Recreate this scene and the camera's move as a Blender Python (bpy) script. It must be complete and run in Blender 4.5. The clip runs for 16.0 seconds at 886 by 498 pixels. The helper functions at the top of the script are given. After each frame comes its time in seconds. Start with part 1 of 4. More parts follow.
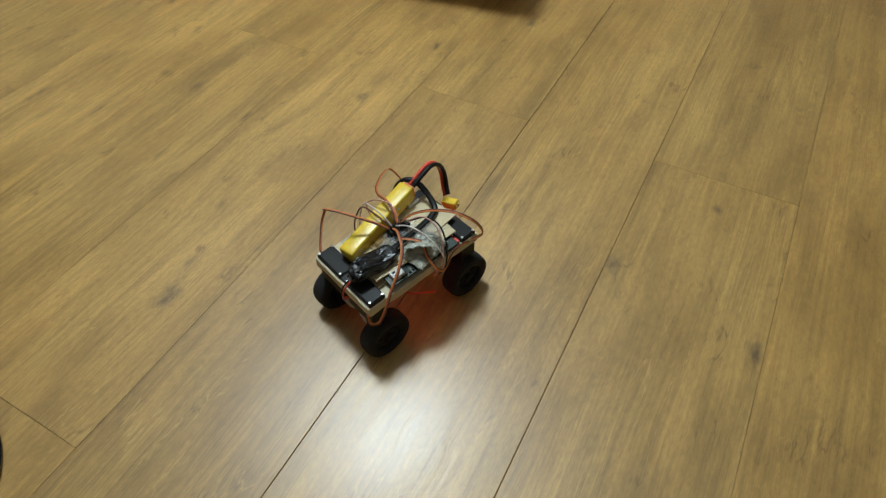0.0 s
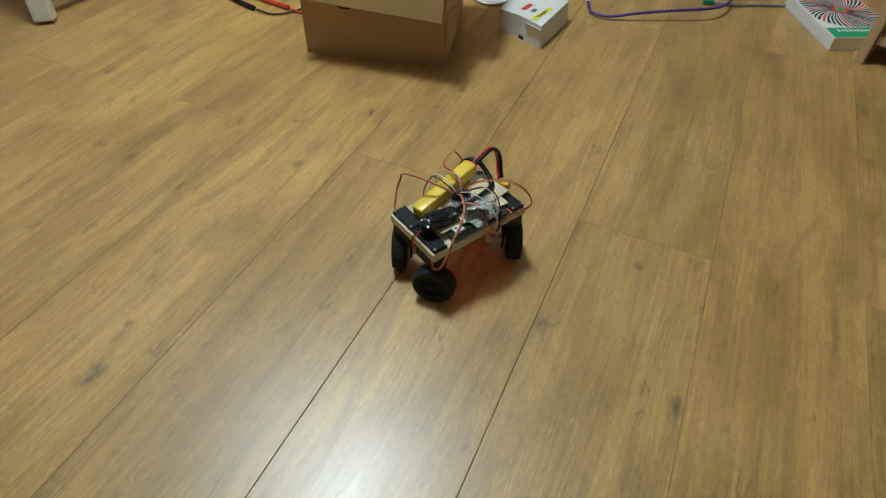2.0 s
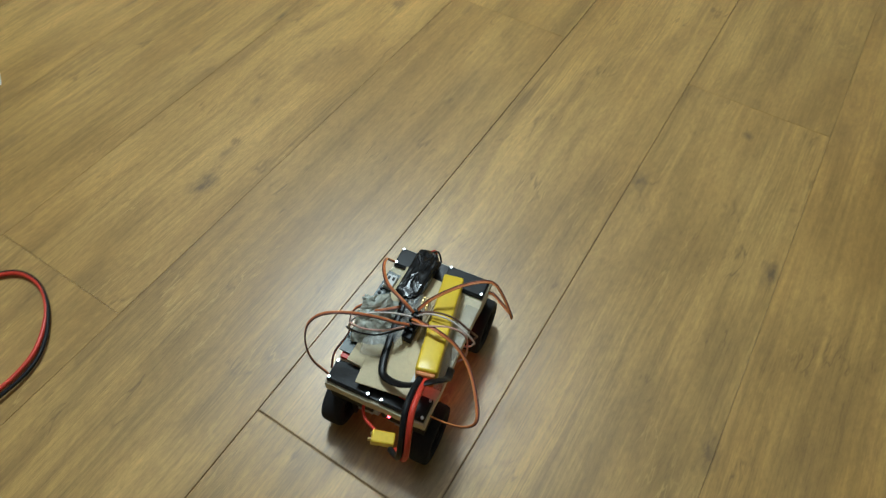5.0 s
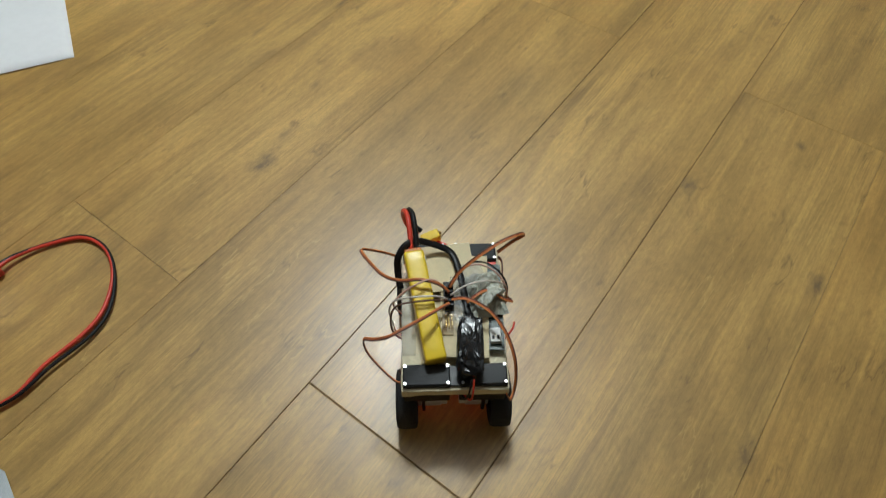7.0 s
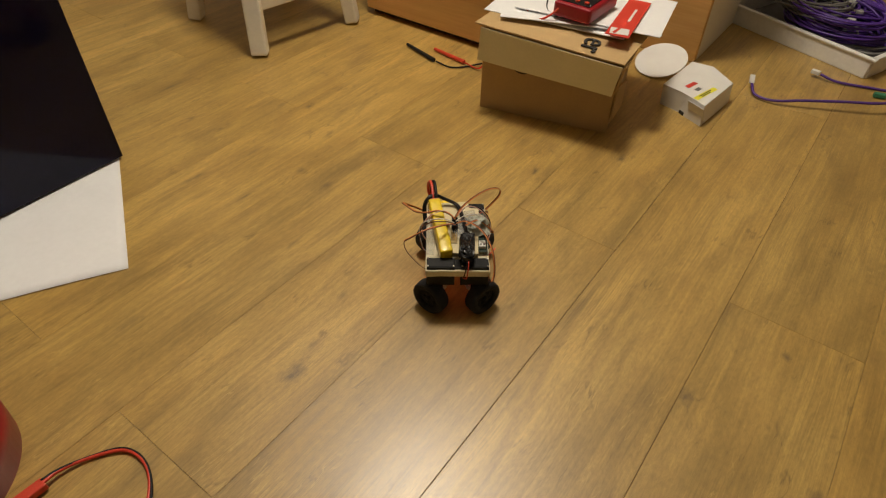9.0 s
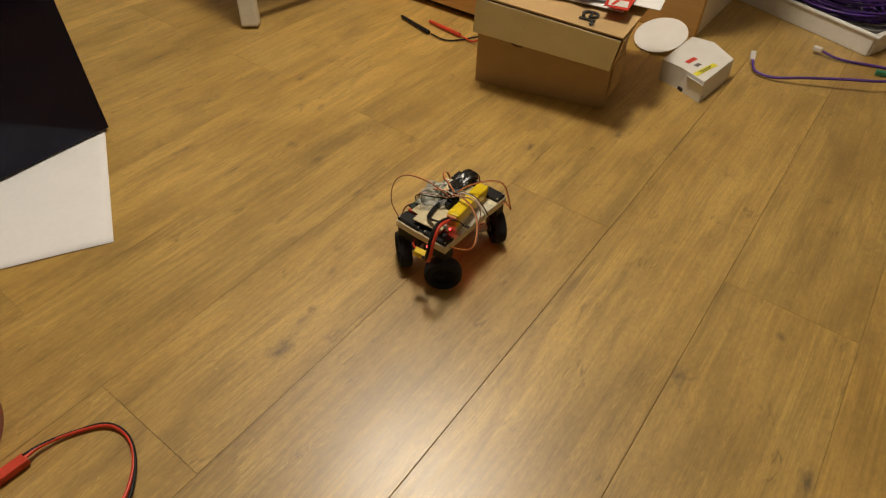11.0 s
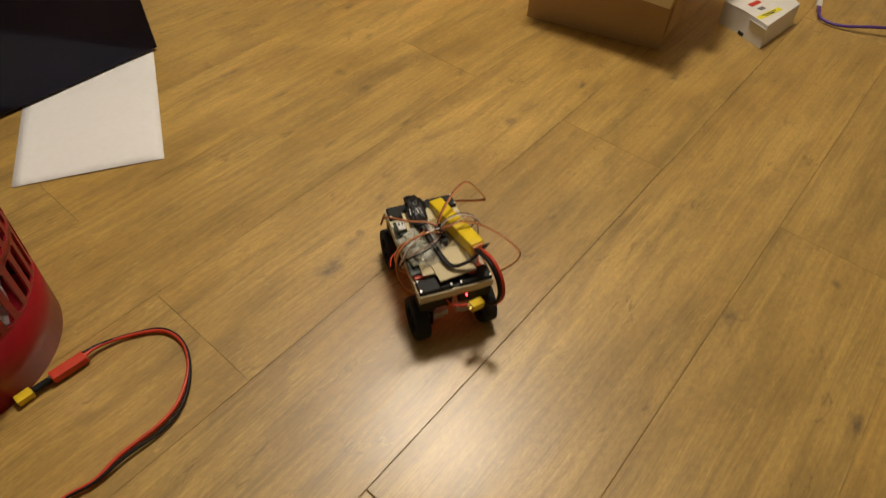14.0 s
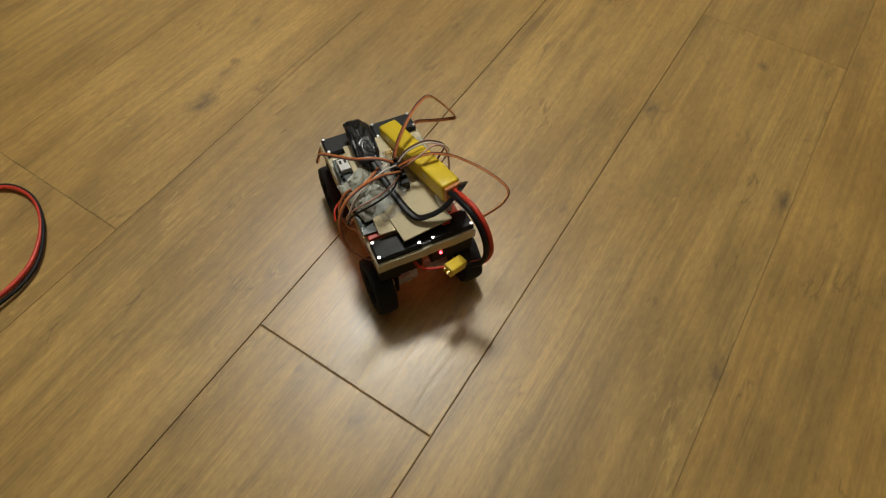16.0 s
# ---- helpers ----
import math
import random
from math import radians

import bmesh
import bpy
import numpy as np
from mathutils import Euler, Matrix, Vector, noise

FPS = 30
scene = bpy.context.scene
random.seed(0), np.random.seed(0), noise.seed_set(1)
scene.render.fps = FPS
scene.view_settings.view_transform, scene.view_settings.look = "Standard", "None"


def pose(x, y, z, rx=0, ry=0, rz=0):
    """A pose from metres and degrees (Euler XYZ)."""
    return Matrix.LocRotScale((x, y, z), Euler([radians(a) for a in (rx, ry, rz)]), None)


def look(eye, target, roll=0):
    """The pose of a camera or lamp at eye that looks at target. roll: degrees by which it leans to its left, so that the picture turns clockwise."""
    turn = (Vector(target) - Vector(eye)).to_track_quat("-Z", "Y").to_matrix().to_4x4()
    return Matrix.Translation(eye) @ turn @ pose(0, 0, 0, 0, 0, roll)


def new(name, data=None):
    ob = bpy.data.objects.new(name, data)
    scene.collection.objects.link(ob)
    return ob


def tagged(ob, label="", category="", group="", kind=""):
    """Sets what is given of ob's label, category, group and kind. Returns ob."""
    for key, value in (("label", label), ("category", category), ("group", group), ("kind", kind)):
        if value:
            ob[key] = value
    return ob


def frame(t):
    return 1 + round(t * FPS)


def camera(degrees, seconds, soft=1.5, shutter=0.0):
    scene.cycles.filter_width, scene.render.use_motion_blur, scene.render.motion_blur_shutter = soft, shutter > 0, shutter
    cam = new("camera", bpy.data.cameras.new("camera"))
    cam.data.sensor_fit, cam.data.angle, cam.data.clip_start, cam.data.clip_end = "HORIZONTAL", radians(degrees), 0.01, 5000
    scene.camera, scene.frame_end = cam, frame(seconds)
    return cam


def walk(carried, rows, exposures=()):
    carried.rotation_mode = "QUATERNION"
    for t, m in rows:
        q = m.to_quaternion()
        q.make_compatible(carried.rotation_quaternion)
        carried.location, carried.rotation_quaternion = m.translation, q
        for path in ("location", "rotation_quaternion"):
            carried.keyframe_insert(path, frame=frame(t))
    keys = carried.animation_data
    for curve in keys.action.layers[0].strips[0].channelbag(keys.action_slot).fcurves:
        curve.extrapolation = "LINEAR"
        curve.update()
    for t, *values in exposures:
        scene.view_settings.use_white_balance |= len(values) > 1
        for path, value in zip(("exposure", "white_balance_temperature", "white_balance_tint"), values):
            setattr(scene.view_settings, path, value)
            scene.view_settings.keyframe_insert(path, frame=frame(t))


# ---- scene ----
cam = camera(72.3, 16.0, soft=1.2, shutter=0.5)
PATH = [
    (0, (0.053, -0.029, 0.583), (-0.578, 1.09, -0.95), -1.2),
    (0.5, (0.052, -0.026, 0.582), (-0.591, 1.08, -0.955), -1.8),
    (1, (0.068, -0.015, 0.593), (-0.551, 1.156, -0.905), -0.5),
    (1.5, (0.079, -0.013, 0.606), (-0.483, 1.253, -0.837), 1.3),
    (2, (0.081, -0.01, 0.611), (-0.477, 1.274, -0.817), 1.3),
    (2.5, (0.079, -0.004, 0.612), (-0.457, 1.29, -0.816), 1.7),
    (3, (0.079, -0.007, 0.614), (-0.481, 1.287, -0.805), 0.9),
    (3.5, (0.078, -0.007, 0.613), (-0.479, 1.27, -0.823), 1.2),
    (4, (0.075, -0.013, 0.604), (-0.509, 1.212, -0.866), 0.5),
    (4.2, (0.072, -0.032, 0.585), (-0.49, 1.139, -0.936), 1.6),
    (6.3, (0.05, -0.1, 0.564), (-0.579, 0.755, -1.131), -0.3),
    (6.5, (0.049, -0.103, 0.568), (-0.575, 0.769, -1.12), 0.4),
    (7, (0.043, -0.108, 0.582), (-0.596, 0.802, -1.081), 1.5),
    (7.5, (0.039, -0.104, 0.609), (-0.638, 0.875, -0.998), 1.9),
    (8, (0.035, -0.106, 0.635), (-0.715, 0.95, -0.889), 1.1),
    (8.5, (0.028, -0.099, 0.677), (-0.794, 1.054, -0.735), 1.1),
    (9, (0.014, -0.1, 0.701), (-0.845, 1.082, -0.665), 1.0),
    (11.5, (0.015, -0.087, 0.683), (-0.801, 1.06, -0.739), 1.9),
    (12, (0.006, -0.099, 0.674), (-0.827, 1.011, -0.765), 1.6),
    (12.5, (-0.022, -0.147, 0.634), (-0.896, 0.759, -0.92), -0.2),
    (13, (-0.025, -0.148, 0.637), (-0.901, 0.766, -0.91), 0.9),
    (13.5, (-0.015, -0.139, 0.652), (-0.87, 0.868, -0.85), 2.3),
    (14, (0.0, -0.135, 0.649), (-0.811, 0.899, -0.859), 2.8),
    (14.5, (0.045, -0.146, 0.603), (-0.632, 0.794, -1.028), 2.3),
    (14.8, (0.077, -0.139, 0.567), (-0.431, 0.705, -1.174), 4.2),
    (15, (0.073, -0.147, 0.54), (-0.385, 0.72, -1.203), 5.3),
    (15.5, (0.072, -0.129, 0.555), (-0.412, 0.725, -1.187), 3.4),
    (16, (0.069, -0.116, 0.529), (-0.456, 0.791, -1.175), 3.0),
]
walk(cam, [(t, look(eye, target, roll)) for t, eye, target, roll in PATH], [(0, 0.0, 5100, 2), (1.5, 0.0, 5150, 2), (2.2, 0.0, 4900, 0), (4.2, 0.0, 4750, -3), (6.5, 0.0, 5300, 4), (7.6, 0.0, 5250, 4), (8.05, -0.2, 6850, 12), (13.0, -0.2, 7050, 14), (14.9, -0.2, 7150, 15), (15.3, -0.28, 6100, 10), (16.0, -0.26, 6000, 9)])


# ---------------------------------------------------------------- world and light
world = bpy.data.worlds.new("world")
scene.world = world
world.use_nodes = True
world.node_tree.nodes["Background"].inputs[0].default_value = (0.012, 0.012, 0.014, 1)
world.node_tree.nodes["Background"].inputs[1].default_value = 0.3

LAMP_AT = (-0.80, 0.90, 2.28)
lamp_data = bpy.data.lights.new("ceiling_lamp_light", "POINT")
lamp_data.shadow_soft_size = 0.19
lamp_data.energy, lamp_data.color = 122, (1.0, 0.950, 0.815)
new("ceiling_lamp_light", lamp_data).location = LAMP_AT


# ---------------------------------------------------------------- node materials
def mat(name, rough=0.6, metal=0.0):
    m = bpy.data.materials.new(name)
    m.use_nodes = True
    b = m.node_tree.nodes["Principled BSDF"]
    b.inputs["Roughness"].default_value = rough
    b.inputs["Metallic"].default_value = metal
    return m, m.node_tree, b


def node(nt, kind, **values):
    n = nt.nodes.new(kind)
    for k, v in values.items():
        n.inputs[k.replace("_", " ")].default_value = v
    return n


def noise_tex(nt, vec, scale, detail=4, rough=0.55):
    n = node(nt, "ShaderNodeTexNoise", Scale=scale, Detail=detail, Roughness=rough)
    if vec is not None:
        nt.links.new(vec, n.inputs["Vector"])
    return n.outputs["Fac"]


def ramp(nt, fac, *stops):
    r = nt.nodes.new("ShaderNodeValToRGB")
    els = r.color_ramp.elements
    while len(els) < len(stops):
        els.new(0.5)
    for e, (p, c) in zip(els, stops):
        e.position, e.color = p, (*c, 1) if len(c) == 3 else c
    nt.links.new(fac, r.inputs[0])
    return r.outputs[0]


def math_node(nt, op, a, b=None, clamp=False):
    n = nt.nodes.new("ShaderNodeMath")
    n.operation, n.use_clamp = op, clamp
    for i, v in enumerate((a, b)):
        if v is None:
            continue
        if isinstance(v, (int, float)):
            n.inputs[i].default_value = v
        else:
            nt.links.new(v, n.inputs[i])
    return n.outputs[0]


def mix(nt, fac, a, b, kind="MIX"):
    n = nt.nodes.new("ShaderNodeMix")
    n.data_type, n.blend_type = "RGBA", kind
    for sock, v in ((n.inputs[0], fac), (n.inputs[6], a), (n.inputs[7], b)):
        if isinstance(v, (int, float)):
            sock.default_value = v
        elif isinstance(v, tuple):
            sock.default_value = (*v, 1)
        else:
            nt.links.new(v, sock)
    return n.outputs[2]


def bump(nt, b, height, strength, distance):
    n = node(nt, "ShaderNodeBump", Strength=strength, Distance=distance)
    nt.links.new(height, n.inputs["Height"])
    nt.links.new(n.outputs[0], b.inputs["Normal"])


def plain(name, col, rough=0.6, metal=0.0, scale=60.0, vary=0.18, bump_by=0.15, depth=0.001, coat=0.0):
    """A surface of one paint or plastic, with mottling at two scales and fine relief."""
    m, nt, b = mat(name, rough, metal)
    co = nt.nodes.new("ShaderNodeTexCoord").outputs["Object"]
    big, fine = noise_tex(nt, co, scale * 0.25, 3), noise_tex(nt, co, scale * 4, 4)
    both = math_node(nt, "ADD", math_node(nt, "MULTIPLY", big, 0.6), math_node(nt, "MULTIPLY", fine, 0.4))
    lo = tuple(c * (1 - vary) for c in col)
    hi = tuple(min(1, c * (1 + vary)) for c in col)
    nt.links.new(ramp(nt, both, (0.35, lo), (0.65, hi)), b.inputs["Base Color"])
    nt.links.new(ramp(nt, big, (0.3, (rough * 0.85,) * 3), (0.7, (min(1, rough * 1.15),) * 3)), b.inputs["Roughness"])
    bump(nt, b, fine, bump_by, depth)
    b.inputs["Coat Weight"].default_value = coat
    return m


def oak_laminate():
    """Rustic oak laminate: soft clouds, smudges, fine grain, cracks, knots, an embossed satin surface."""
    m, nt, b = mat("oak_laminate")
    geo = nt.nodes.new("ShaderNodeNewGeometry").outputs["Position"]
    info = nt.nodes.new("ShaderNodeObjectInfo")
    rnd = info.outputs["Random"]

    def vec_add(p, q):
        n = nt.nodes.new("ShaderNodeVectorMath")
        nt.links.new(p, n.inputs[0])
        nt.links.new(q, n.inputs[1])
        return n.outputs[0]

    shift = nt.nodes.new("ShaderNodeCombineXYZ")
    nt.links.new(math_node(nt, "MULTIPLY", rnd, 37.0), shift.inputs[2])
    nt.links.new(math_node(nt, "MULTIPLY", rnd, 11.0), shift.inputs[1])
    board = vec_add(geo, shift.outputs[0])

    def stretched(sx, sy, src=board):
        mp = nt.nodes.new("ShaderNodeMapping")
        mp.inputs["Scale"].default_value = (sx, sy, 1)
        nt.links.new(src, mp.inputs[0])
        return mp.outputs[0]

    def grey(v):
        return (v, v, v)

    def shade(base, amount, fac, lo, hi, p0=0.34, p1=0.66):
        return mix(nt, amount, base, ramp(nt, fac, (p0, lo), ((p0 + p1) / 2, grey(1)), (p1, hi)), "MULTIPLY")

    def wavering(amount, sx, sy):
        bend = nt.nodes.new("ShaderNodeCombineXYZ")
        w = noise_tex(nt, stretched(sx, sy), 1.0, 3)
        nt.links.new(math_node(nt, "MULTIPLY", math_node(nt, "SUBTRACT", w, 0.5), amount), bend.inputs[0])
        return vec_add(board, bend.outputs[0])

    bent, straight = wavering(0.055, 7, 4.0), wavering(0.020, 6, 2.2)
    # soft clouds of tone, longer than wide
    cloud = noise_tex(nt, stretched(9, 3.2, bent), 1.0, 3, 0.55)
    base = ramp(nt, cloud, (0.30, (0.312, 0.226, 0.120)), (0.45, (0.366, 0.272, 0.151)), (0.58, (0.408, 0.310, 0.179)), (0.74, (0.446, 0.345, 0.205)))
    strip = noise_tex(nt, stretched(24, 1.0, straight), 1.0, 3, 0.6)
    base = shade(base, 0.9, strip, (0.85, 0.845, 0.83), (1.12, 1.12, 1.13))
    mottle = noise_tex(nt, stretched(30, 8, bent), 1.0, 4, 0.58)
    base = shade(base, 0.9, mottle, (0.86, 0.855, 0.84), (1.11, 1.11, 1.12))
    # dark smudges and the greyer heart of the board
    smudge = noise_tex(nt, stretched(13, 5.0, bent), 1.0, 4, 0.62)
    base = mix(nt, ramp(nt, smudge, (0.53, grey(0)), (0.72, grey(0.62))), base, (0.215, 0.155, 0.095))
    streak = noise_tex(nt, stretched(24, 1.9, bent), 1.0, 4, 0.58)
    base = mix(nt, ramp(nt, streak, (0.60, grey(0)), (0.74, grey(0.34))), base, (0.205, 0.148, 0.090))
    # cathedral figure in the calmer boards
    wave = node(nt, "ShaderNodeTexWave", Scale=6.0, Distortion=11.0, Detail=3.0, Detail_Scale=1.6)
    nt.links.new(stretched(1.0, 0.20, bent), wave.inputs["Vector"])
    arcs = math_node(nt, "MULTIPLY", ramp(nt, wave.outputs["Fac"], (0.0, grey(0.36)), (0.30, grey(0))), ramp(nt, cloud, (0.47, grey(0)), (0.62, grey(1))))
    base = mix(nt, arcs, base, (0.190, 0.132, 0.072))
    # fine grain and pores
    fine = noise_tex(nt, stretched(190, 4.5, straight), 1.0, 4, 0.62)
    base = shade(base, 0.75, fine, (0.84, 0.83, 0.81), (1.13, 1.13, 1.14))
    pore = noise_tex(nt, stretched(480, 9, straight), 1.0, 3, 0.7)
    pored = ramp(nt, noise_tex(nt, stretched(9, 3.0, bent), 1.0, 2), (0.42, grey(0.15)), (0.62, grey(0.85)))
    base = shade(base, pored, pore, (0.76, 0.75, 0.72), (1.14, 1.14, 1.13))
    speck = noise_tex(nt, stretched(300, 90, bent), 1.0, 5, 0.8)
    base = shade(base, 1.0, speck, (0.84, 0.835, 0.82), (1.14, 1.14, 1.14))
    # short curved cracks, in groups, and pale flecks of the rays
    ridge = math_node(nt, "ABSOLUTE", math_node(nt, "SUBTRACT", noise_tex(nt, stretched(56, 13.0, bent), 1.0, 3, 0.55), 0.5))
    where = ramp(nt, noise_tex(nt, stretched(24, 17), 1.0, 3), (0.58, grey(0)), (0.68, grey(0.60)))
    base = mix(nt, math_node(nt, "MULTIPLY", ramp(nt, ridge, (0.0, grey(1)), (0.035, grey(0))), where), base, (0.115, 0.075, 0.040))
    pale = math_node(nt, "ABSOLUTE", math_node(nt, "SUBTRACT", noise_tex(nt, stretched(60, 9.0, straight), 1.0, 3, 0.6), 0.5))
    where = ramp(nt, noise_tex(nt, stretched(17, 7), 1.0, 3), (0.53, grey(0)), (0.66, grey(0.55)))
    base = mix(nt, math_node(nt, "MULTIPLY", ramp(nt, pale, (0.0, grey(1)), (0.016, grey(0))), where), base, (0.56, 0.455, 0.300))
    tone = ramp(nt, rnd, (0.0, (1.11, 0.925, 0.428)), (0.5, (1.21, 1.010, 0.468)), (1.0, (1.30, 1.085, 0.510)))
    base = mix(nt, 1.0, base, tone, "MULTIPLY")
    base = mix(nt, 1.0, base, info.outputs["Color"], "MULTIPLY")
    # knots of the print, ragged and drawn out along the board
    ragged = math_node(nt, "MULTIPLY", math_node(nt, "SUBTRACT", noise_tex(nt, stretched(95, 34, geo), 1.0, 4, 0.7), 0.5), 2.3)
    for x, y, sx, sy, k in KNOTS:
        off = nt.nodes.new("ShaderNodeVectorMath")
        off.operation = "SUBTRACT"
        nt.links.new(geo, off.inputs[0])
        off.inputs[1].default_value = (x, y, 0)
        sc = nt.nodes.new("ShaderNodeVectorMath")
        sc.operation = "MULTIPLY"
        nt.links.new(off.outputs[0], sc.inputs[0])
        sc.inputs[1].default_value = (1 / sx, 1 / sy, 0)
        ln = nt.nodes.new("ShaderNodeVectorMath")
        ln.operation = "LENGTH"
        nt.links.new(sc.outputs[0], ln.inputs[0])
        d = math_node(nt, "ADD", ln.outputs["Value"], ragged)
        base = mix(nt, math_node(nt, "MULTIPLY", ramp(nt, d, (0.05, grey(1)), (0.45, grey(0.50)), (1.25, grey(0))), k * 0.95), base, (0.085, 0.052, 0.028))
    nt.links.new(base, b.inputs["Base Color"])
    emboss = noise_tex(nt, stretched(300, 6, bent), 1.0, 3, 0.6)
    patch = ramp(nt, noise_tex(nt, stretched(10, 2.2), 1.0, 3), (0.46, grey(0)), (0.62, grey(1)))
    rgh = math_node(nt, "ADD", math_node(nt, "MULTIPLY", emboss, 0.12), math_node(nt, "MULTIPLY", cloud, 0.10))
    nt.links.new(math_node(nt, "ADD", rgh, 0.23), b.inputs["Roughness"])
    b.inputs["Specular IOR Level"].default_value = 0.60
    b.inputs["Coat Weight"].default_value = 0.65
    b.inputs["Coat Roughness"].default_value = 0.50
    bump(nt, b, math_node(nt, "MULTIPLY", emboss, math_node(nt, "ADD", math_node(nt, "MULTIPLY", patch, 0.9), 0.12)), 0.45, 0.0006)
    return m


def wood(name, lo, hi, axis=2, rough=0.45):
    m, nt, b = mat(name, rough)
    mp = nt.nodes.new("ShaderNodeMapping")
    s = [28, 28, 28]
    s[axis] = 1.6
    mp.inputs["Scale"].default_value = s
    nt.links.new(nt.nodes.new("ShaderNodeTexCoord").outputs["Object"], mp.inputs[0])
    g, f2 = noise_tex(nt, mp.outputs[0], 1.0, 6, 0.6), noise_tex(nt, mp.outputs[0], 7.0, 3)
    c = mix(nt, 0.3, ramp(nt, g, (0.3, lo), (0.7, hi)), ramp(nt, f2, (0.3, lo), (0.7, hi)))
    nt.links.new(c, b.inputs["Base Color"])
    bump(nt, b, f2, 0.1, 0.0005)
    return m


def glow(name, col, strength):
    m, nt, b = mat(name, 0.3)
    b.inputs["Base Color"].default_value = (*col, 1)
    b.inputs["Emission Color"].default_value = (*col, 1)
    b.inputs["Emission Strength"].default_value = strength
    return m


def translucent(name, col, rough, alpha):
    """Thin plastic film: partly see-through, glossy."""
    m, nt, b = mat(name, rough)
    co = nt.nodes.new("ShaderNodeTexCoord").outputs["Object"]
    n = noise_tex(nt, co, 160, 4)
    nt.links.new(ramp(nt, n, (0.3, tuple(c * 0.8 for c in col)), (0.7, col)), b.inputs["Base Color"])
    nt.links.new(ramp(nt, n, (0.3, (alpha * 0.75,) * 3), (0.7, (min(1, alpha * 1.2),) * 3)), b.inputs["Alpha"])
    bump(nt, b, n, 0.3, 0.0008)
    return m


KNOTS = [(-0.440, 0.182, 0.016, 0.030, 0.85), (-0.452, 0.612, 0.011, 0.02, 0.9), (0.008, 0.470, 0.012, 0.022, 0.75),
         (0.100, 0.624, 0.008, 0.011, 0.9), (0.183, 0.421, 0.011, 0.024, 0.85), (-0.417, 0.798, 0.008, 0.014, 0.8),
         (0.187, 0.193, 0.012, 0.026, 0.8), (-0.352, 0.660, 0.010, 0.020, 0.35), (-0.452, 0.233, 0.014, 0.03, 0.45),
         (-0.925, 0.375, 0.007, 0.035, 0.7), (-0.905, 0.500, 0.006, 0.045, 0.55), (-0.780, 0.517, 0.012, 0.014, 0.6), (-0.708, 0.515, 0.009, 0.02, 0.6), (-1.00, 0.67, 0.008, 0.02, 0.5), (-0.70, 0.09, 0.012, 0.04, 0.35), (0.35, 0.60, 0.008, 0.06, 0.45), (-0.06, -0.024, 0.008, 0.014, 0.4), (-0.175, 0.52, 0.03, 0.05, 0.2), (-0.30, 0.94, 0.010, 0.02, 0.7), (-0.26, 0.50, 0.03, 0.06, 0.22),
         (-0.946, 0.696, 0.006, 0.020, 0.6), (-0.637, 0.364, 0.006, 0.030, 0.5), (-0.488, 0.326, 0.008, 0.020, 0.4), (-0.584, 0.491, 0.006, 0.022, 0.5),
         (-0.804, 0.393, 0.006, 0.030, 0.55), (-1.266, 0.561, 0.006, 0.045, 0.6), (-0.829, 0.643, 0.008, 0.022, 0.5), (0.399, 1.196, 0.012, 0.030, 0.6)]

M_FLOOR = oak_laminate()
M_JOINT = plain("joint_core", (0.22, 0.140, 0.060), 0.9)
M_WALL = plain("wall_paint", (0.22, 0.20, 0.17), 0.85, scale=8, vary=0.04)
M_CEIL = plain("ceiling_paint", (0.48, 0.46, 0.42), 0.9, scale=8, vary=0.03)
M_FOAM = plain("foam_board", (0.72, 0.65, 0.46), 0.75, scale=90, vary=0.10, bump_by=0.5, depth=0.002)
M_CARD_GREY = plain("tan_card", (0.70, 0.60, 0.38), 0.8, scale=120, vary=0.08)
M_TYRE = plain("foam_rubber_tyre", (0.014, 0.014, 0.015), 0.92, scale=260, vary=0.35, bump_by=0.7, depth=0.002)
M_BLACK = plain("black_plastic", (0.012, 0.012, 0.013), 0.48, scale=150, vary=0.2)
M_SATIN = plain("black_satin_sheath", (0.011, 0.010, 0.010), 0.34, scale=200, vary=0.2)
for m_dark in (M_BLACK, M_SATIN):
    m_dark.node_tree.nodes["Principled BSDF"].inputs["Specular IOR Level"].default_value = 0.22
M_TAPE = plain("black_glossy_tape", (0.010, 0.010, 0.011), 0.24, scale=70, vary=0.3, bump_by=0.30, depth=0.001)
M_YELLOW = plain("yellow_tape", (0.86, 0.62, 0.02), 0.32, scale=70, vary=0.06, bump_by=0.06, depth=0.001)
M_YPLUG = plain("yellow_connector", (0.88, 0.62, 0.03), 0.4, scale=90, vary=0.1)
M_RED = plain("red_silicone", (0.66, 0.055, 0.025), 0.42, scale=120, vary=0.12)
M_ORANGE = plain("orange_wire", (0.70, 0.27, 0.07), 0.42, scale=120, vary=0.15)
M_RUST = plain("rust_red_wire", (0.58, 0.165, 0.06), 0.42, scale=120, vary=0.15)
M_BROWN = plain("brown_wire", (0.13, 0.055, 0.03), 0.5, scale=120, vary=0.2)
M_WHITEW = plain("white_wire", (0.80, 0.72, 0.66), 0.45, scale=120, vary=0.1)
M_PINKW = plain("pale_pink_wire", (0.70, 0.42, 0.34), 0.45, scale=120, vary=0.1)
M_SILVER = plain("bare_steel", (0.62, 0.62, 0.60), 0.28, 1.0, scale=120, vary=0.1)
M_MOTOR = plain("nickel_motor_can", (0.66, 0.64, 0.60), 0.35, 0.3, scale=120, vary=0.08)
M_DUCT = plain("grey_duct_tape", (0.47, 0.48, 0.41), 0.34, scale=90, vary=0.08, bump_by=0.3, depth=0.002)
M_PCB = plain("dark_circuit_board", (0.012, 0.03, 0.02), 0.35, scale=260, vary=0.5)
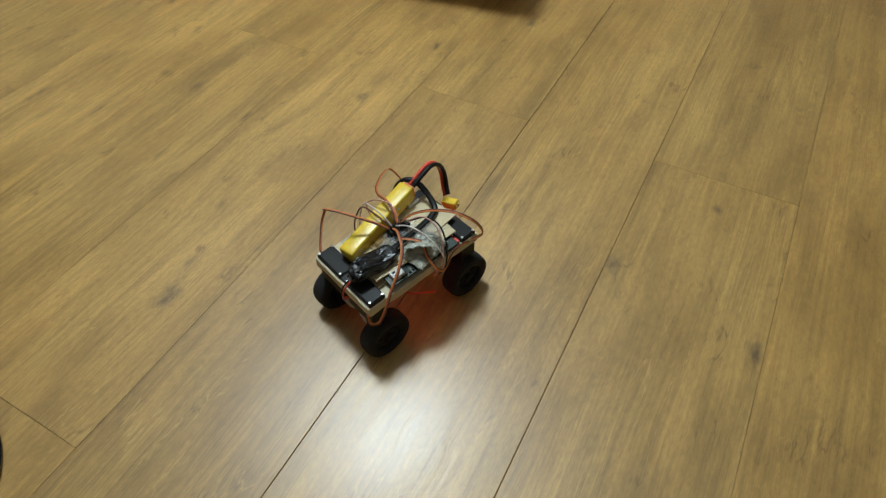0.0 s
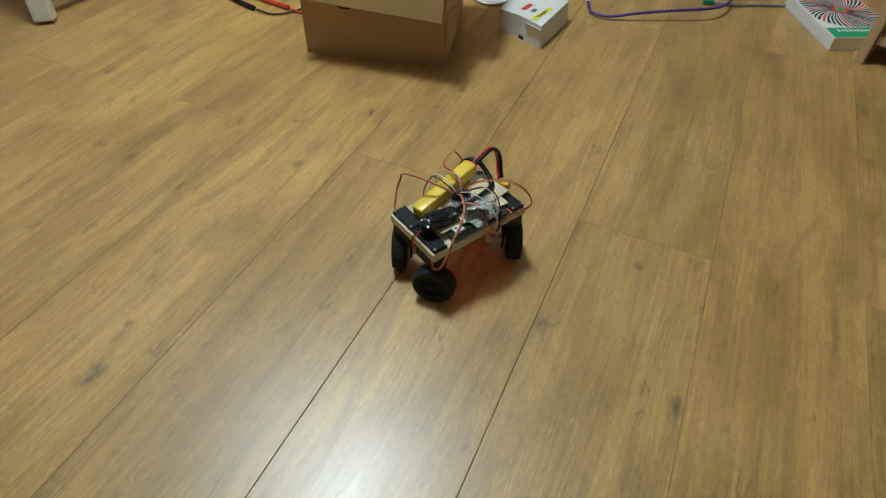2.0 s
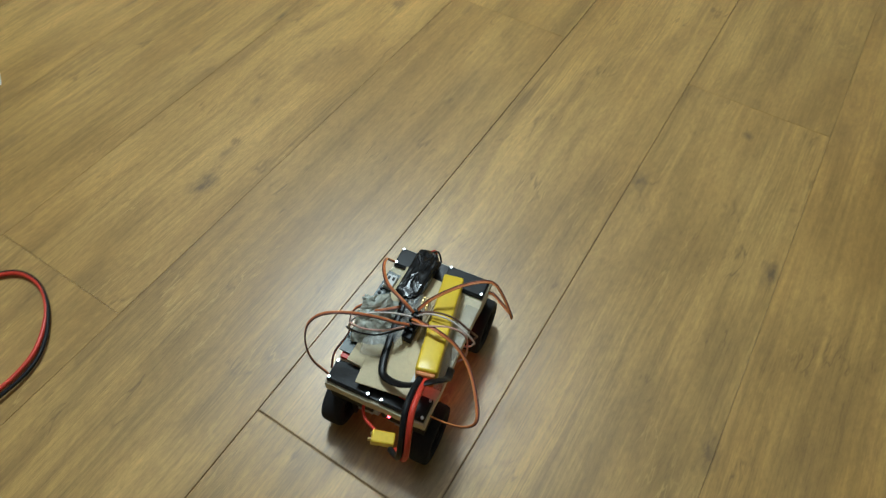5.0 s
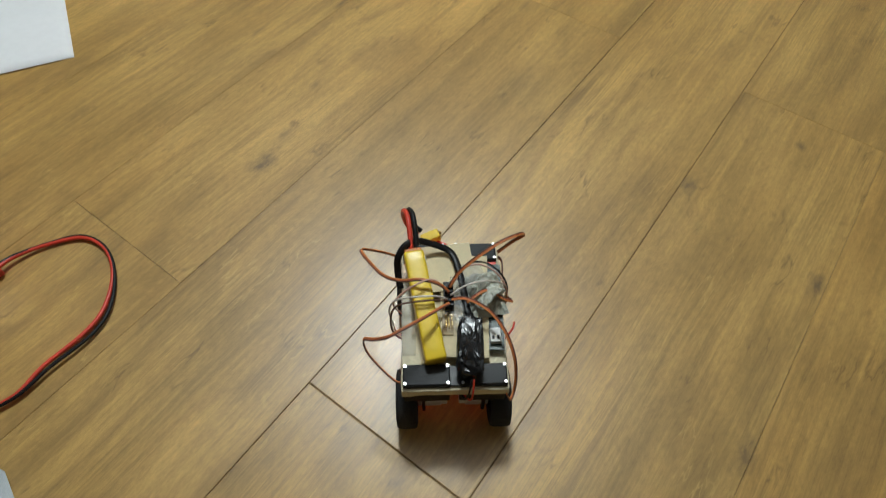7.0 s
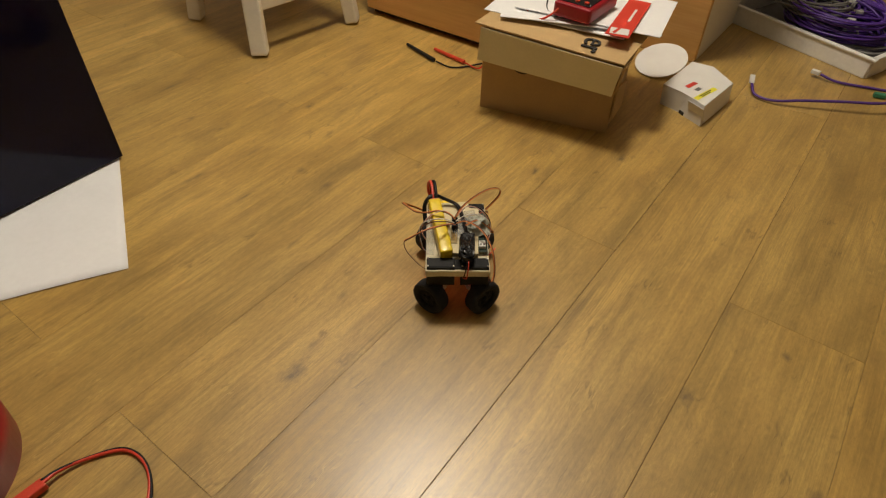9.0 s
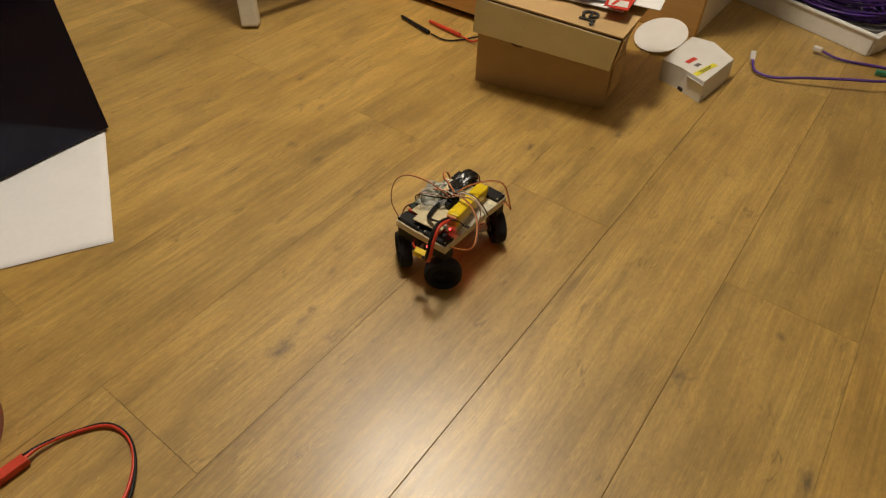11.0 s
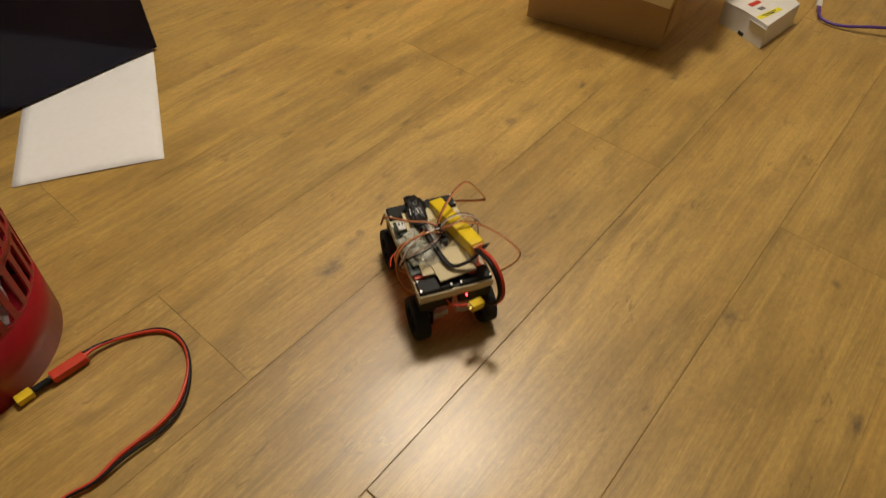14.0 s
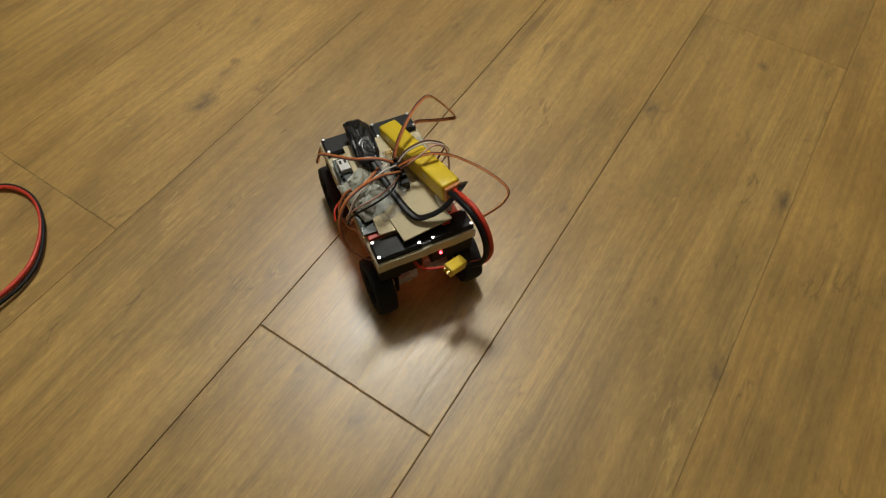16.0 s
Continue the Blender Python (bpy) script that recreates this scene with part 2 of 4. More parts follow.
M_PERF = plain("bare_perfboard", (0.42, 0.31, 0.13), 0.5, scale=250, vary=0.3)
M_GOLD = plain("gold_pin", (0.75, 0.55, 0.22), 0.3, 1.0, scale=200)
M_LABEL = plain("white_label", (0.78, 0.77, 0.74), 0.5, scale=90, vary=0.04)
M_FILM = translucent("clear_tape", (0.85, 0.86, 0.84), 0.12, 0.16)
M_LED = glow("red_led_glow", (1.0, 0.03, 0.035), 20.0)
M_LED_LOW = glow("red_led_glow_bright", (1.0, 0.03, 0.035), 48.0)
M_BASKET = plain("red_plastic", (0.31, 0.004, 0.013), 0.36, scale=30, vary=0.10)
M_PAPER = plain("white_paper", (0.88, 0.88, 0.89), 0.75, scale=25, vary=0.03, bump_by=0.1)
M_FOIL = plain("crumpled_silver_wrap", (0.62, 0.61, 0.60), 0.35, 0.25, scale=40, vary=0.2, bump_by=0.6, depth=0.004)
M_KRAFT = plain("kraft_cardboard", (0.54, 0.360, 0.165), 0.8, scale=70, vary=0.08, bump_by=0.2)
M_CARD_IN = plain("pale_card_lining", (0.80, 0.75, 0.56), 0.75, scale=70, vary=0.05)
M_PRINT = plain("black_print", (0.03, 0.028, 0.025), 0.7)
M_GLOSS = plain("black_gloss_lacquer", (0.004, 0.004, 0.018), 0.10, scale=20, vary=0.2, bump_by=0.02)
M_GLOSS.node_tree.nodes["Principled BSDF"].inputs["Specular IOR Level"].default_value = 0.22
M_PURPLE = plain("purple_cable_sheath", (0.085, 0.030, 0.26), 0.4, scale=120, vary=0.15)
M_GREYC = plain("grey_cable_sheath", (0.22, 0.21, 0.20), 0.5, scale=120, vary=0.15)
M_WHITEP = plain("white_painted_wood", (0.82, 0.78, 0.67), 0.5, scale=30, vary=0.05)
M_TRAY = plain("white_tray_plastic", (0.82, 0.81, 0.78), 0.4, scale=30, vary=0.06)
M_ORANGEWOOD = wood("honey_veneer", (0.52, 0.28, 0.080), (0.70, 0.42, 0.150), 0)
M_PINE = wood("pale_pine", (0.50, 0.33, 0.16), (0.66, 0.47, 0.26), 2)
M_ALU = plain("brushed_aluminium", (0.40, 0.43, 0.46), 0.5, 0.85, scale=80, vary=0.08)
M_SCREEN = plain("blue_grey_display", (0.06, 0.09, 0.16), 0.15, scale=60)
M_GREEN = plain("green_plastic", (0.03, 0.22, 0.12), 0.45, scale=60)
M_STICKER = plain("yellow_sticker", (0.85, 0.78, 0.05), 0.5, scale=60, vary=0.05)
M_REDINK = plain("red_print", (0.70, 0.05, 0.03), 0.5, scale=60, vary=0.06)
M_SHADE = glow("lit_lamp_glass", (1.0, 0.965, 0.90), 2.0)
M_GREENINK = plain("green_print", (0.05, 0.36, 0.14), 0.35, scale=60, vary=0.06)


# ---------------------------------------------------------------- mesh helpers
def part(name, bm, material, parent=None, label="", smooth=False):
    me = bpy.data.meshes.new(name)
    if smooth:
        for f in bm.faces:
            f.smooth = True
    bm.normal_update()
    bm.to_mesh(me)
    bm.free()
    for m in material if isinstance(material, (list, tuple)) else [material]:
        me.materials.append(m)
    ob = new(name, me)
    if parent is not None:
        ob.parent = parent
    if label:
        tagged(ob, label)
    return ob


def thing(name, label, category, m=None, group="", kind=""):
    ob = new(name)
    ob.empty_display_size = 0.05
    if m is not None:
        ob.matrix_basis = m
    return tagged(ob, label, category, group, kind)


def block(bm, size, at=(0, 0, 0), bevel=0.0, turn=None, segs=2):
    """A box with rounded edges."""
    g = bmesh.ops.create_cube(bm, size=1.0)
    vs = g["verts"]
    m = Matrix.Translation(at) @ (turn or Matrix()) @ Matrix.Diagonal((*size, 1))
    bmesh.ops.transform(bm, matrix=m, verts=vs)
    if bevel:
        es = list({e for v in vs for e in v.link_edges})
        bmesh.ops.bevel(bm, geom=es, offset=bevel, segments=segs, affect="EDGES", profile=0.5)
    return bm


def rod(bm, r, length, m, n=16, r2=None, bevel=0.0):
    g = bmesh.ops.create_cone(bm, cap_ends=True, segments=n, radius1=r, radius2=r if r2 is None else r2, depth=length, matrix=m)
    if bevel:
        es = [e for e in {e for v in g["verts"] for e in v.link_edges} if len(e.link_faces) == 2 and max(len(f.verts) for f in e.link_faces) > 4]
        bmesh.ops.bevel(bm, geom=es, offset=bevel, segments=3, affect="EDGES", profile=0.5)
    return bm


def spline(pts, per=6):
    """Points of a smooth line through pts."""
    p = [Vector(q) for q in pts]
    p = [2 * p[0] - p[1], *p, 2 * p[-1] - p[-2]]
    out = []
    for a, b, c, d in zip(p, p[1:], p[2:], p[3:]):
        for i in range(per):
            t = i / per
            out.append(0.5 * (2 * b + (c - a) * t + (2 * a - 5 * b + 4 * c - d) * t * t + (3 * b - a - 3 * c + d) * t ** 3))
    return [*out, p[-2]]


def tube(bm, pts, r, n=7, per=6, flat=1.0, shift=0.0):
    """A round or flattened cord through pts; shift sets it beside the line."""
    line = spline(pts, per)
    rings, side = [], None
    for i, q in enumerate(line):
        d = (line[min(i + 1, len(line) - 1)] - line[max(i - 1, 0)]).normalized()
        if side is None:
            side = d.cross((0, 0, 1)) if abs(d.z) < 0.9 else d.cross((1, 0, 0))
        side = (side - d * side.dot(d)).normalized()
        up = d.cross(side)
        mid = q + side * shift
        rings.append([bm.verts.new(mid + side * (r * math.cos(2 * math.pi * k / n)) + up * (r * flat * math.sin(2 * math.pi * k / n))) for k in range(n)])
    for a, b in zip(rings, rings[1:]):
        for k in range(n):
            bm.faces.new((a[k], a[(k + 1) % n], b[(k + 1) % n], b[k]))
    bm.faces.new(rings[0][::-1])
    bm.faces.new(rings[-1])
    return bm


def cord(name, pts, r, material, parent=None, label="", flat=1.0, shift=0.0, n=7, per=6):
    return part(name, tube(bmesh.new(), pts, r, n, per, flat, shift), material, parent, label, True)


def sheet(bm, outline, z0, z1):
    """A slab with the given outline (counter-clockwise)."""
    lo = [bm.verts.new((x, y, z0)) for x, y in outline]
    hi = [bm.verts.new((x, y, z1)) for x, y in outline]
    bm.faces.new(lo[::-1])
    bm.faces.new(hi)
    n = len(outline)
    for i in range(n):
        bm.faces.new((lo[i], lo[(i + 1) % n], hi[(i + 1) % n], hi[i]))
    return bm


def crumpled(bm, size, at, turn, rough, seed, cuts=9):
    """A pressed-on, creased lump of tape or foil."""
    g = bmesh.ops.create_grid(bm, x_segments=cuts, y_segments=cuts, size=0.5)
    for v in g["verts"]:
        u, w = v.co.x, v.co.y
        edge = 1 - (max(abs(u), abs(w)) * 2) ** 4
        h = abs(noise.noise(Vector((u * 3 + seed, w * 2.2, seed)))) * 1.6 - 0.5 + 0.5 * abs(noise.noise(Vector((u * 7 - w * 4, w * 3 + seed, 2))))
        v.co = Vector((u * size[0] + rough * 0.6 * noise.noise(Vector((w * 9, u * 9, seed))), w * size[1], size[2] * edge + h * rough))
    bmesh.ops.solidify(bm, geom=list({f for v in g["verts"] for f in v.link_faces}), thickness=0.0008)
    bmesh.ops.transform(bm, matrix=Matrix.Translation(at) @ turn, verts=bm.verts[:])
    return bm


def turned(deg):
    return Matrix.Rotation(radians(deg), 4, "Z")


# ---------------------------------------------------------------- the room
PLANK_W, PLANK_L = 0.193, 1.362


def floor_and_shell():
    bm = bmesh.new()
    block(bm, (4.4, 4.4, 0.04), (-0.5, 0.2, -0.0213))
    floor = tagged(part("floor", bm, M_JOINT), "rustic oak laminate floor of long planks", "floor", kind="structure")
    # unseen walls and ceiling, added so the lamp's light bounces back as fill
    wall_spec = (("wall_north", (4.4, 0.1, 2.5), (-0.5, 2.45, 1.245)), ("wall_south", (4.4, 0.1, 2.5), (-0.5, -2.05, 1.245)),
                 ("wall_east", (0.1, 4.4, 2.5), (1.75, 0.2, 1.245)), ("wall_west", (0.1, 4.4, 2.5), (-2.75, 0.2, 1.245)))
    for name, size, at in wall_spec:
        tagged(part(name, block(bmesh.new(), size, at), M_WALL), "plain painted room wall, out of view, added to bounce light", "wall", kind="structure")
    tagged(part("ceiling", block(bmesh.new(), (4.6, 4.6, 0.1), (-0.5, 0.2, 2.546)), M_CEIL), "plain pale ceiling, out of view, added to bounce light", "ceiling", kind="structure")
    return floor


def planks(floor):
    """Staggered planks with eased edges, every second row shifted by half a plank."""
    meshes = {}

    def plank_mesh(w, l, gap, ease):
        key = (gap, round(l, 4))
        if key not in meshes:
            bm = bmesh.new()
            block(bm, (w - gap, l - gap, 0.008), (0, 0, -0.004), ease, segs=1)
            me = bpy.data.meshes.new("plank")
            bm.to_mesh(me)
            bm.free()
            me.materials.append(M_FLOOR)
            meshes[key] = me
        return meshes[key]

    for row in range(-15, 10):
        x = (row + 0.5) * PLANK_W
        if not -2.7 < x < 1.7:
            continue
        start = 0.0 if row % 2 else PLANK_L / 2
        for k in range(-3, 3):
            a, b = max(start + k * PLANK_L, -2.0), min(start + (k + 1) * PLANK_L, 2.4)
            if b - a < 0.02:
                continue
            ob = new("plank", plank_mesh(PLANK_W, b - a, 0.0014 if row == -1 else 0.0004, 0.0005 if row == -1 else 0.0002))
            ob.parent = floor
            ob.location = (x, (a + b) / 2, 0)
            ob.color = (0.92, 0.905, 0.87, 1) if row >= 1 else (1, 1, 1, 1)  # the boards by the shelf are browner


# ---------------------------------------------------------------- the robot
ARM_X, ARM_Y = 0.032, 0.059
WHEEL_R = 0.0280


def wheel_mount(robot, sx, sy):
    """A steering leg on its servo shaft with geared motor and foam wheel."""
    bm = bmesh.new()
    rod(bm, 0.0065, 0.014, pose(0, 0, 0.058), 14)
    block(bm, (0.016, 0.022, 0.004), (0, 0, 0.051), 0.001)
    block(bm, (0.003, 0.020, 0.032), (-sx * 0.0045, 0, 0.036), 0.0006)
    mount = part("wheel_mount", bm, M_BLACK, robot, "black servo leg that steers one wheel")
    mount.location = (sx * ARM_X, sy * ARM_Y, 0)
    bm = bmesh.new()
    block(bm, (0.022, 0.012, 0.010), (-sx * 0.010, 0, WHEEL_R), 0.001)
    rod(bm, 0.0058, 0.012, pose(-sx * 0.0205, 0, WHEEL_R, 0, 90), 16, bevel=0.0008)
    part("gear_motor", bm, M_MOTOR, mount, "small silver geared motor")
    bm = bmesh.new()
    n, prof = 30, [(0.0078, 0.0160), (0.0090, 0.0192), (0.0098, 0.0234), (0.0090, 0.0267), (0.0062, 0.0277), (0, 0.0280), (-0.0062, 0.0277), (-0.0090, 0.0267), (-0.0098, 0.0234), (-0.0090, 0.0192), (-0.0078, 0.0160)]
    rings = []
    for k in range(n):
        a = 2 * math.pi * k / n
        rings.append([bm.verts.new((u, r * math.cos(a), r * math.sin(a))) for u, r in prof])
    for k in range(n):
        for i in range(len(prof)):
            j = (i + 1) % len(prof)
            bm.faces.new((rings[k][i], rings[(k + 1) % n][i], rings[(k + 1) % n][j], rings[k][j]))
    # hub disc with five spokes' holes suggested by bosses
    rod(bm, 0.0165, 0.0095, pose(0, 0, 0, 0, 90), 24, bevel=0.0015)
    for k in range(5):
        a = 2 * math.pi * k / 5
        rod(bm, 0.003, 0.0115, pose(0, 0.0095 * math.cos(a), 0.0095 * math.sin(a), 0, 90), 8)
    rod(bm, 0.004, 0.017, pose(0, 0, 0, 0, 90), 10)
    wheel = part("wheel", bm, M_TYRE, mount, "black foam-tyred wheel", True)
    wheel.location = (sx * 0.0110, 0, WHEEL_R)
    return mount, wheel, sx, sy


def servo(robot, sx, sy):
    bm = bmesh.new()
    block(bm, (0.0405, 0.020, 0.036), (sx * 0.0245, sy * 0.0625, 0.0745), 0.0009)
    block(bm, (0.0385, 0.018, 0.0012), (sx * 0.0245, sy * 0.0625, 0.0930), 0.0004)
    s = part("servo", bm, M_BLACK, robot, "black servo set into the deck corner")
    for dx in (-1, 1):
        for dy in (-1, 1):
            bm = rod(bmesh.new(), 0.0014, 0.0012, pose(sx * 0.0245 + dx * 0.0182, sy * 0.0625 + dy * 0.0078, 0.0941), 8)
            part("screw", bm, M_SILVER, s)


def ribbon(robot, pts, label="brown, red and orange servo lead"):
    """Three thin wires side by side."""
    for k, m in enumerate((M_BROWN, M_RUST, M_ORANGE)):
        cord("servo_wire", pts, 0.00064, m, robot, label if k == 0 else "", shift=(k - 1) * 0.0011, n=5, per=7)


def build_robot():
    robot = thing("wheeled_robot", "home-made four-wheel robot with yellow battery and loose wiring", "robot")
    mounts = [wheel_mount(robot, sx, sy) for sx in (-1, 1) for sy in (-1, 1)]
    # deck of foam board with corner notches for the servos
    bm = bmesh.new()
    block(bm, (0.0925, 0.150, 0.0118), (0, 0, 0.0824), 0.0012)
    bmesh.ops.subdivide_edges(bm, edges=[e for e in bm.edges if e.calc_length() > 0.05], cuts=14, use_grid_fill=True)
    for v in bm.verts:
        v.co += Vector((noise.noise(v.co * 70), noise.noise(v.co * 70 + Vector((9, 0, 0))), 0.5 * noise.noise(v.co * 60 + Vector((0, 7, 0))))) * 0.0011
    part("deck", bm, M_FOAM, robot, "off-white foam-board deck with worn edges")
    bm = bmesh.new()
    block(bm, (0.060, 0.104, 0.0016), (-0.001, -0.001, 0.0890), 0.0004)
    part("deck_skin", bm, M_CARD_GREY, robot)
    for sx in (-1, 1):
        for sy in (-1, 1):
            servo(robot, sx, sy)
    for sy in (-1, 1):
        bm = block(bmesh.new(), (0.0145, 0.0185, 0.0024), (0, sy * 0.0628, 0.0900), 0.0006)
        part("black_tape", bm, M_SATIN, robot)
    # clear tape round the deck edge
    for sx in (-1, 1):
        bm = bmesh.new()
        crumpled(bm, (0.013, 0.085, 0.002), (sx * 0.0400, 0.0, 0.0895), Matrix(), 0.0012, 3.0 + sx, 10)
        part("clear_tape", bm, M_FILM, robot, "glossy clear tape along the deck edge", True)
    # card carrying the electronics, and a second piece at the tail
    bm = block(bmesh.new(), (0.043, 0.104, 0.0018), (-0.011, -0.002, 0.0985), 0.0004, turned(-3))
    part("card_plate", bm, M_CARD_GREY, robot, "tan card plate under the electronics")
    bm = block(bmesh.new(), (0.047, 0.050, 0.0016), (0.002, -0.0405, 0.1004), 0.0003, turned(6))
    part("card_plate", bm, M_CARD_GREY, robot, "bare tan card plate over the tail")
    bm = block(bmesh.new(), (0.030, 0.040, 0.004), (-0.008, -0.030, 0.0942), 0.0006)
    block(bm, (0.030, 0.012, 0.0075), (-0.010, 0.036, 0.0936), 0.0006)
    part("spacer", bm, M_FOAM, robot)
    # main board under the tape, with its usb socket
    bm = block(bmesh.new(), (0.025, 0.088, 0.0016), (-0.0330, -0.002, 0.0950), 0.0003, turned(-2))
    board = part("circuit_board", bm, M_PCB, robot, "dark circuit board beside the deck edge")
    bm = bmesh.new()
    block(bm, (0.0095, 0.0135, 0.0055), (-0.0365, 0.030, 0.0985), 0.0006)
    socket = part("usb_socket", bm, M_LABEL, board, "pale metal usb socket")
    for k in (-1, 1):
        part("slot", block(bmesh.new(), (0.0020, 0.0034, 0.0006), (-0.0365 + k * 0.0022, 0.0325, 0.1015)), M_PRINT, socket)
    bm = bmesh.new()
    for k in range(12):
        block(bm, (0.0022, 0.0018, 0.002), (-0.0415, -0.024 + k * 0.0046, 0.0968))
    part("pin_header", bm, M_BLACK, board)
    bm = block(bmesh.new(), (0.010, 0.010, 0.0016), (-0.031, 0.006, 0.0966), 0.0002)
    block(bm, (0.006, 0.004, 0.0016), (-0.030, 0.020, 0.0966), 0.0002)
    part("chip", bm, M_BLACK, board)
    part("red_board", block(bmesh.new(), (0.016, 0.009, 0.0035), (-0.036, -0.0455, 0.0915), 0.0006, turned(4)), M_RED, robot, "small red board beside the rear servo")
    # duct tape, creased
    bm = crumpled(bmesh.new(), (0.033, 0.046, 0.005), (-0.0300, -0.011, 0.1000), turned(10), 0.0024, 7.0, 20)
    part("duct_tape", bm, M_DUCT, robot, "creased grey duct tape over the board")
    bm = crumpled(bmesh.new(), (0.028, 0.026, 0.007), (-0.031, -0.014, 0.1050), turned(38), 0.0040, 21.0, 16)
    part("duct_tape", bm, M_DUCT, robot)
    bm = crumpled(bmesh.new(), (0.026, 0.022, 0.003), (-0.030, -0.004, 0.1115), pose(0, 0, 0, 38, 14, 40), 0.0034, 44.0, 14)
    part("duct_tape", bm, M_DUCT, robot)
    bm = crumpled(bmesh.new(), (0.016, 0.040, 0.003), (-0.010, -0.006, 0.1005), turned(-4), 0.0018, 31.0, 12)
    part("clear_tape", bm, M_FILM, robot, "", True)
    # taped black radio module at the end of the deck
    bm = bmesh.new()
    g = bmesh.ops.create_uvsphere(bm, u_segments=28, v_segments=18, radius=1.0)
    for v in g["verts"]:
        c = v.co.copy()
        c = Vector([math.copysign(abs(a) ** 0.55, a) for a in c])
        k = 0.97 + 0.20 * noise.noise(c * 2.2 + Vector((4, 0, 0))) + 0.16 * abs(noise.noise(c * 4.5)) + 0.12 * abs(noise.noise(c * 7 + Vector((0, 3, 0)))) + 0.06 * noise.noise(c * 13)
        v.co = Vector((c.x * 0.0110 * k, c.y * 0.0260 * k, c.z * 0.0074 * k + 0.002 * math.sin(c.y * 4)))
    bmesh.ops.transform(bm, matrix=pose(-0.0135, 0.0425, 0.1062, 3, 0, -4), verts=bm.verts[:])
    part("radio_module", bm, M_TAPE, robot, "module wrapped in glossy black tape")
    bm = crumpled(bmesh.new(), (0.014, 0.018, 0.004), (-0.014, 0.020, 0.104), turned(20), 0.002, 5.0, 9)
    part("tape_tail", bm, M_TAPE, robot)
    # black strap from the module to the tail and round the battery
    cord("strap", [(-0.014, 0.028, 0.1080), (-0.012, 0.004, 0.1070), (-0.008, -0.028, 0.1055), (-0.0035, -0.048, 0.1055), (0.003, -0.0560, 0.1070), (0.018, -0.0590, 0.1130), (0.032, -0.0565, 0.1215), (0.042, -0.050, 0.1225), (0.0485, -0.042, 0.115), (0.0490, -0.034, 0.103), (0.0470, -0.022, 0.094)], 0.0034, M_SATIN, robot, "black flat ribbon cable", flat=0.28)
    # perfboard with servo headers
    bm = block(bmesh.new(), (0.0105, 0.050, 0.0014), (0.004, 0.004, 0.1002), 0.0002, turned(-3))
    perf = part("perfboard", bm, M_PERF, robot, "strip of bare perfboard with pin headers")
    for k in range(3):
        for j in range(4):
            part("pin", block(bmesh.new(), (0.0007, 0.0007, 0.009), (0.0015 + k * 0.0025, 0.014 + j * 0.003, 0.1045)), M_GOLD, perf)
    for j in range(5):
        part("servo_plug", block(bmesh.new(), (0.0078, 0.0024, 0.013), (0.003, -0.012 + j * 0.0045, 0.1078), 0.0004), M_BLACK, perf)
    bm = block(bmesh.new(), (0.0085, 0.021, 0.0095), (0.0035, -0.0085, 0.1055), 0.0006)
    part("header_block", bm, M_BLACK, perf)
    # battery: soft-edged yellow pack, leaning along the deck
    d = Vector((0.0345 - 0.0161, -0.0456 - 0.0532, 0.0165))
    mid = Vector((0.0253, 0.0038, 0.1075))
    turn = d.to_track_quat("Y", "Z").to_matrix().to_4x4()
    bm = block(bmesh.new(), (0.0182, 0.1025, 0.019), (0, 0, 0), 0.0022, None, 3)
    bmesh.ops.subdivide_edges(bm, edges=[e for e in bm.edges if e.calc_length() > 0.05], cuts=10)
    for v in bm.verts:
        v.co += Vector((0.5, 0, 0.7)) * 0.0011 * noise.noise(v.co * 90)
    bmesh.ops.transform(bm, matrix=Matrix.Translation(mid) @ turn, verts=bm.verts[:])
    batt = part("battery", bm, M_YELLOW, robot, "slim battery pack wrapped in yellow tape", True)
    bm = block(bmesh.new(), (0.0187, 0.014, 0.0195), (0, 0, 0), 0.002)
    bmesh.ops.transform(bm, matrix=Matrix.Translation(mid) @ turn @ Matrix.Translation((0, 0.008, 0.0003)), verts=bm.verts[:])
    part("tape_band", bm, M_YELLOW, batt)
    bm = block(bmesh.new(), (0.0155, 0.004, 0.016), (0, 0, 0), 0.0015)
    bmesh.ops.transform(bm, matrix=Matrix.Translation(mid) @ turn @ Matrix.Translation((0, 0.0525, -0.001)), verts=bm.verts[:])
    part("end_cap", bm, M_ORANGE, batt)
    bm = bmesh.new()
    for k in range(2):
        block(bm, (0.0006, 0.030, 0.012), (0.0087, -0.028 + k * 0.045, -0.002))
    bmesh.ops.transform(bm, matrix=Matrix.Translation(mid) @ turn, verts=bm.verts[:])
    part("side_label", bm, M_LABEL, batt)
    bm = block(bmesh.new(), (0.010, 0.085, 0.012), (0.0275, 0.000, 0.0945), 0.0008, turned(10))
    part("battery_support", bm, M_FOAM, robot)
    bm = block(bmesh.new(), (0.010, 0.016, 0.010), (0.028, -0.0445, 0.1005), 0.001)
    part("balance_plug", bm, M_LABEL, robot)
    for k, (x, y, a) in enumerate(((-0.020, -0.030, 12), (-0.004, -0.012, -20), (-0.006, 0.014, 30))):
        bm = crumpled(bmesh.new(), (0.020, 0.026, 0.003), (x, y, 0.1035 + 0.0012 * k), turned(a), 0.0022, 60.0 + k * 7, 12)
        part("clear_tape", bm, M_FILM, robot, "", True)
    # glowing light by the battery and one under the deck
    bm = bmesh.new()
    bmesh.ops.create_uvsphere(bm, u_segments=10, v_segments=8, radius=0.0011, matrix=pose(0.0335, -0.0475, 0.0985))
    part("led", bm, M_LED, robot, "small lit red indicator light")
    bm = bmesh.new()
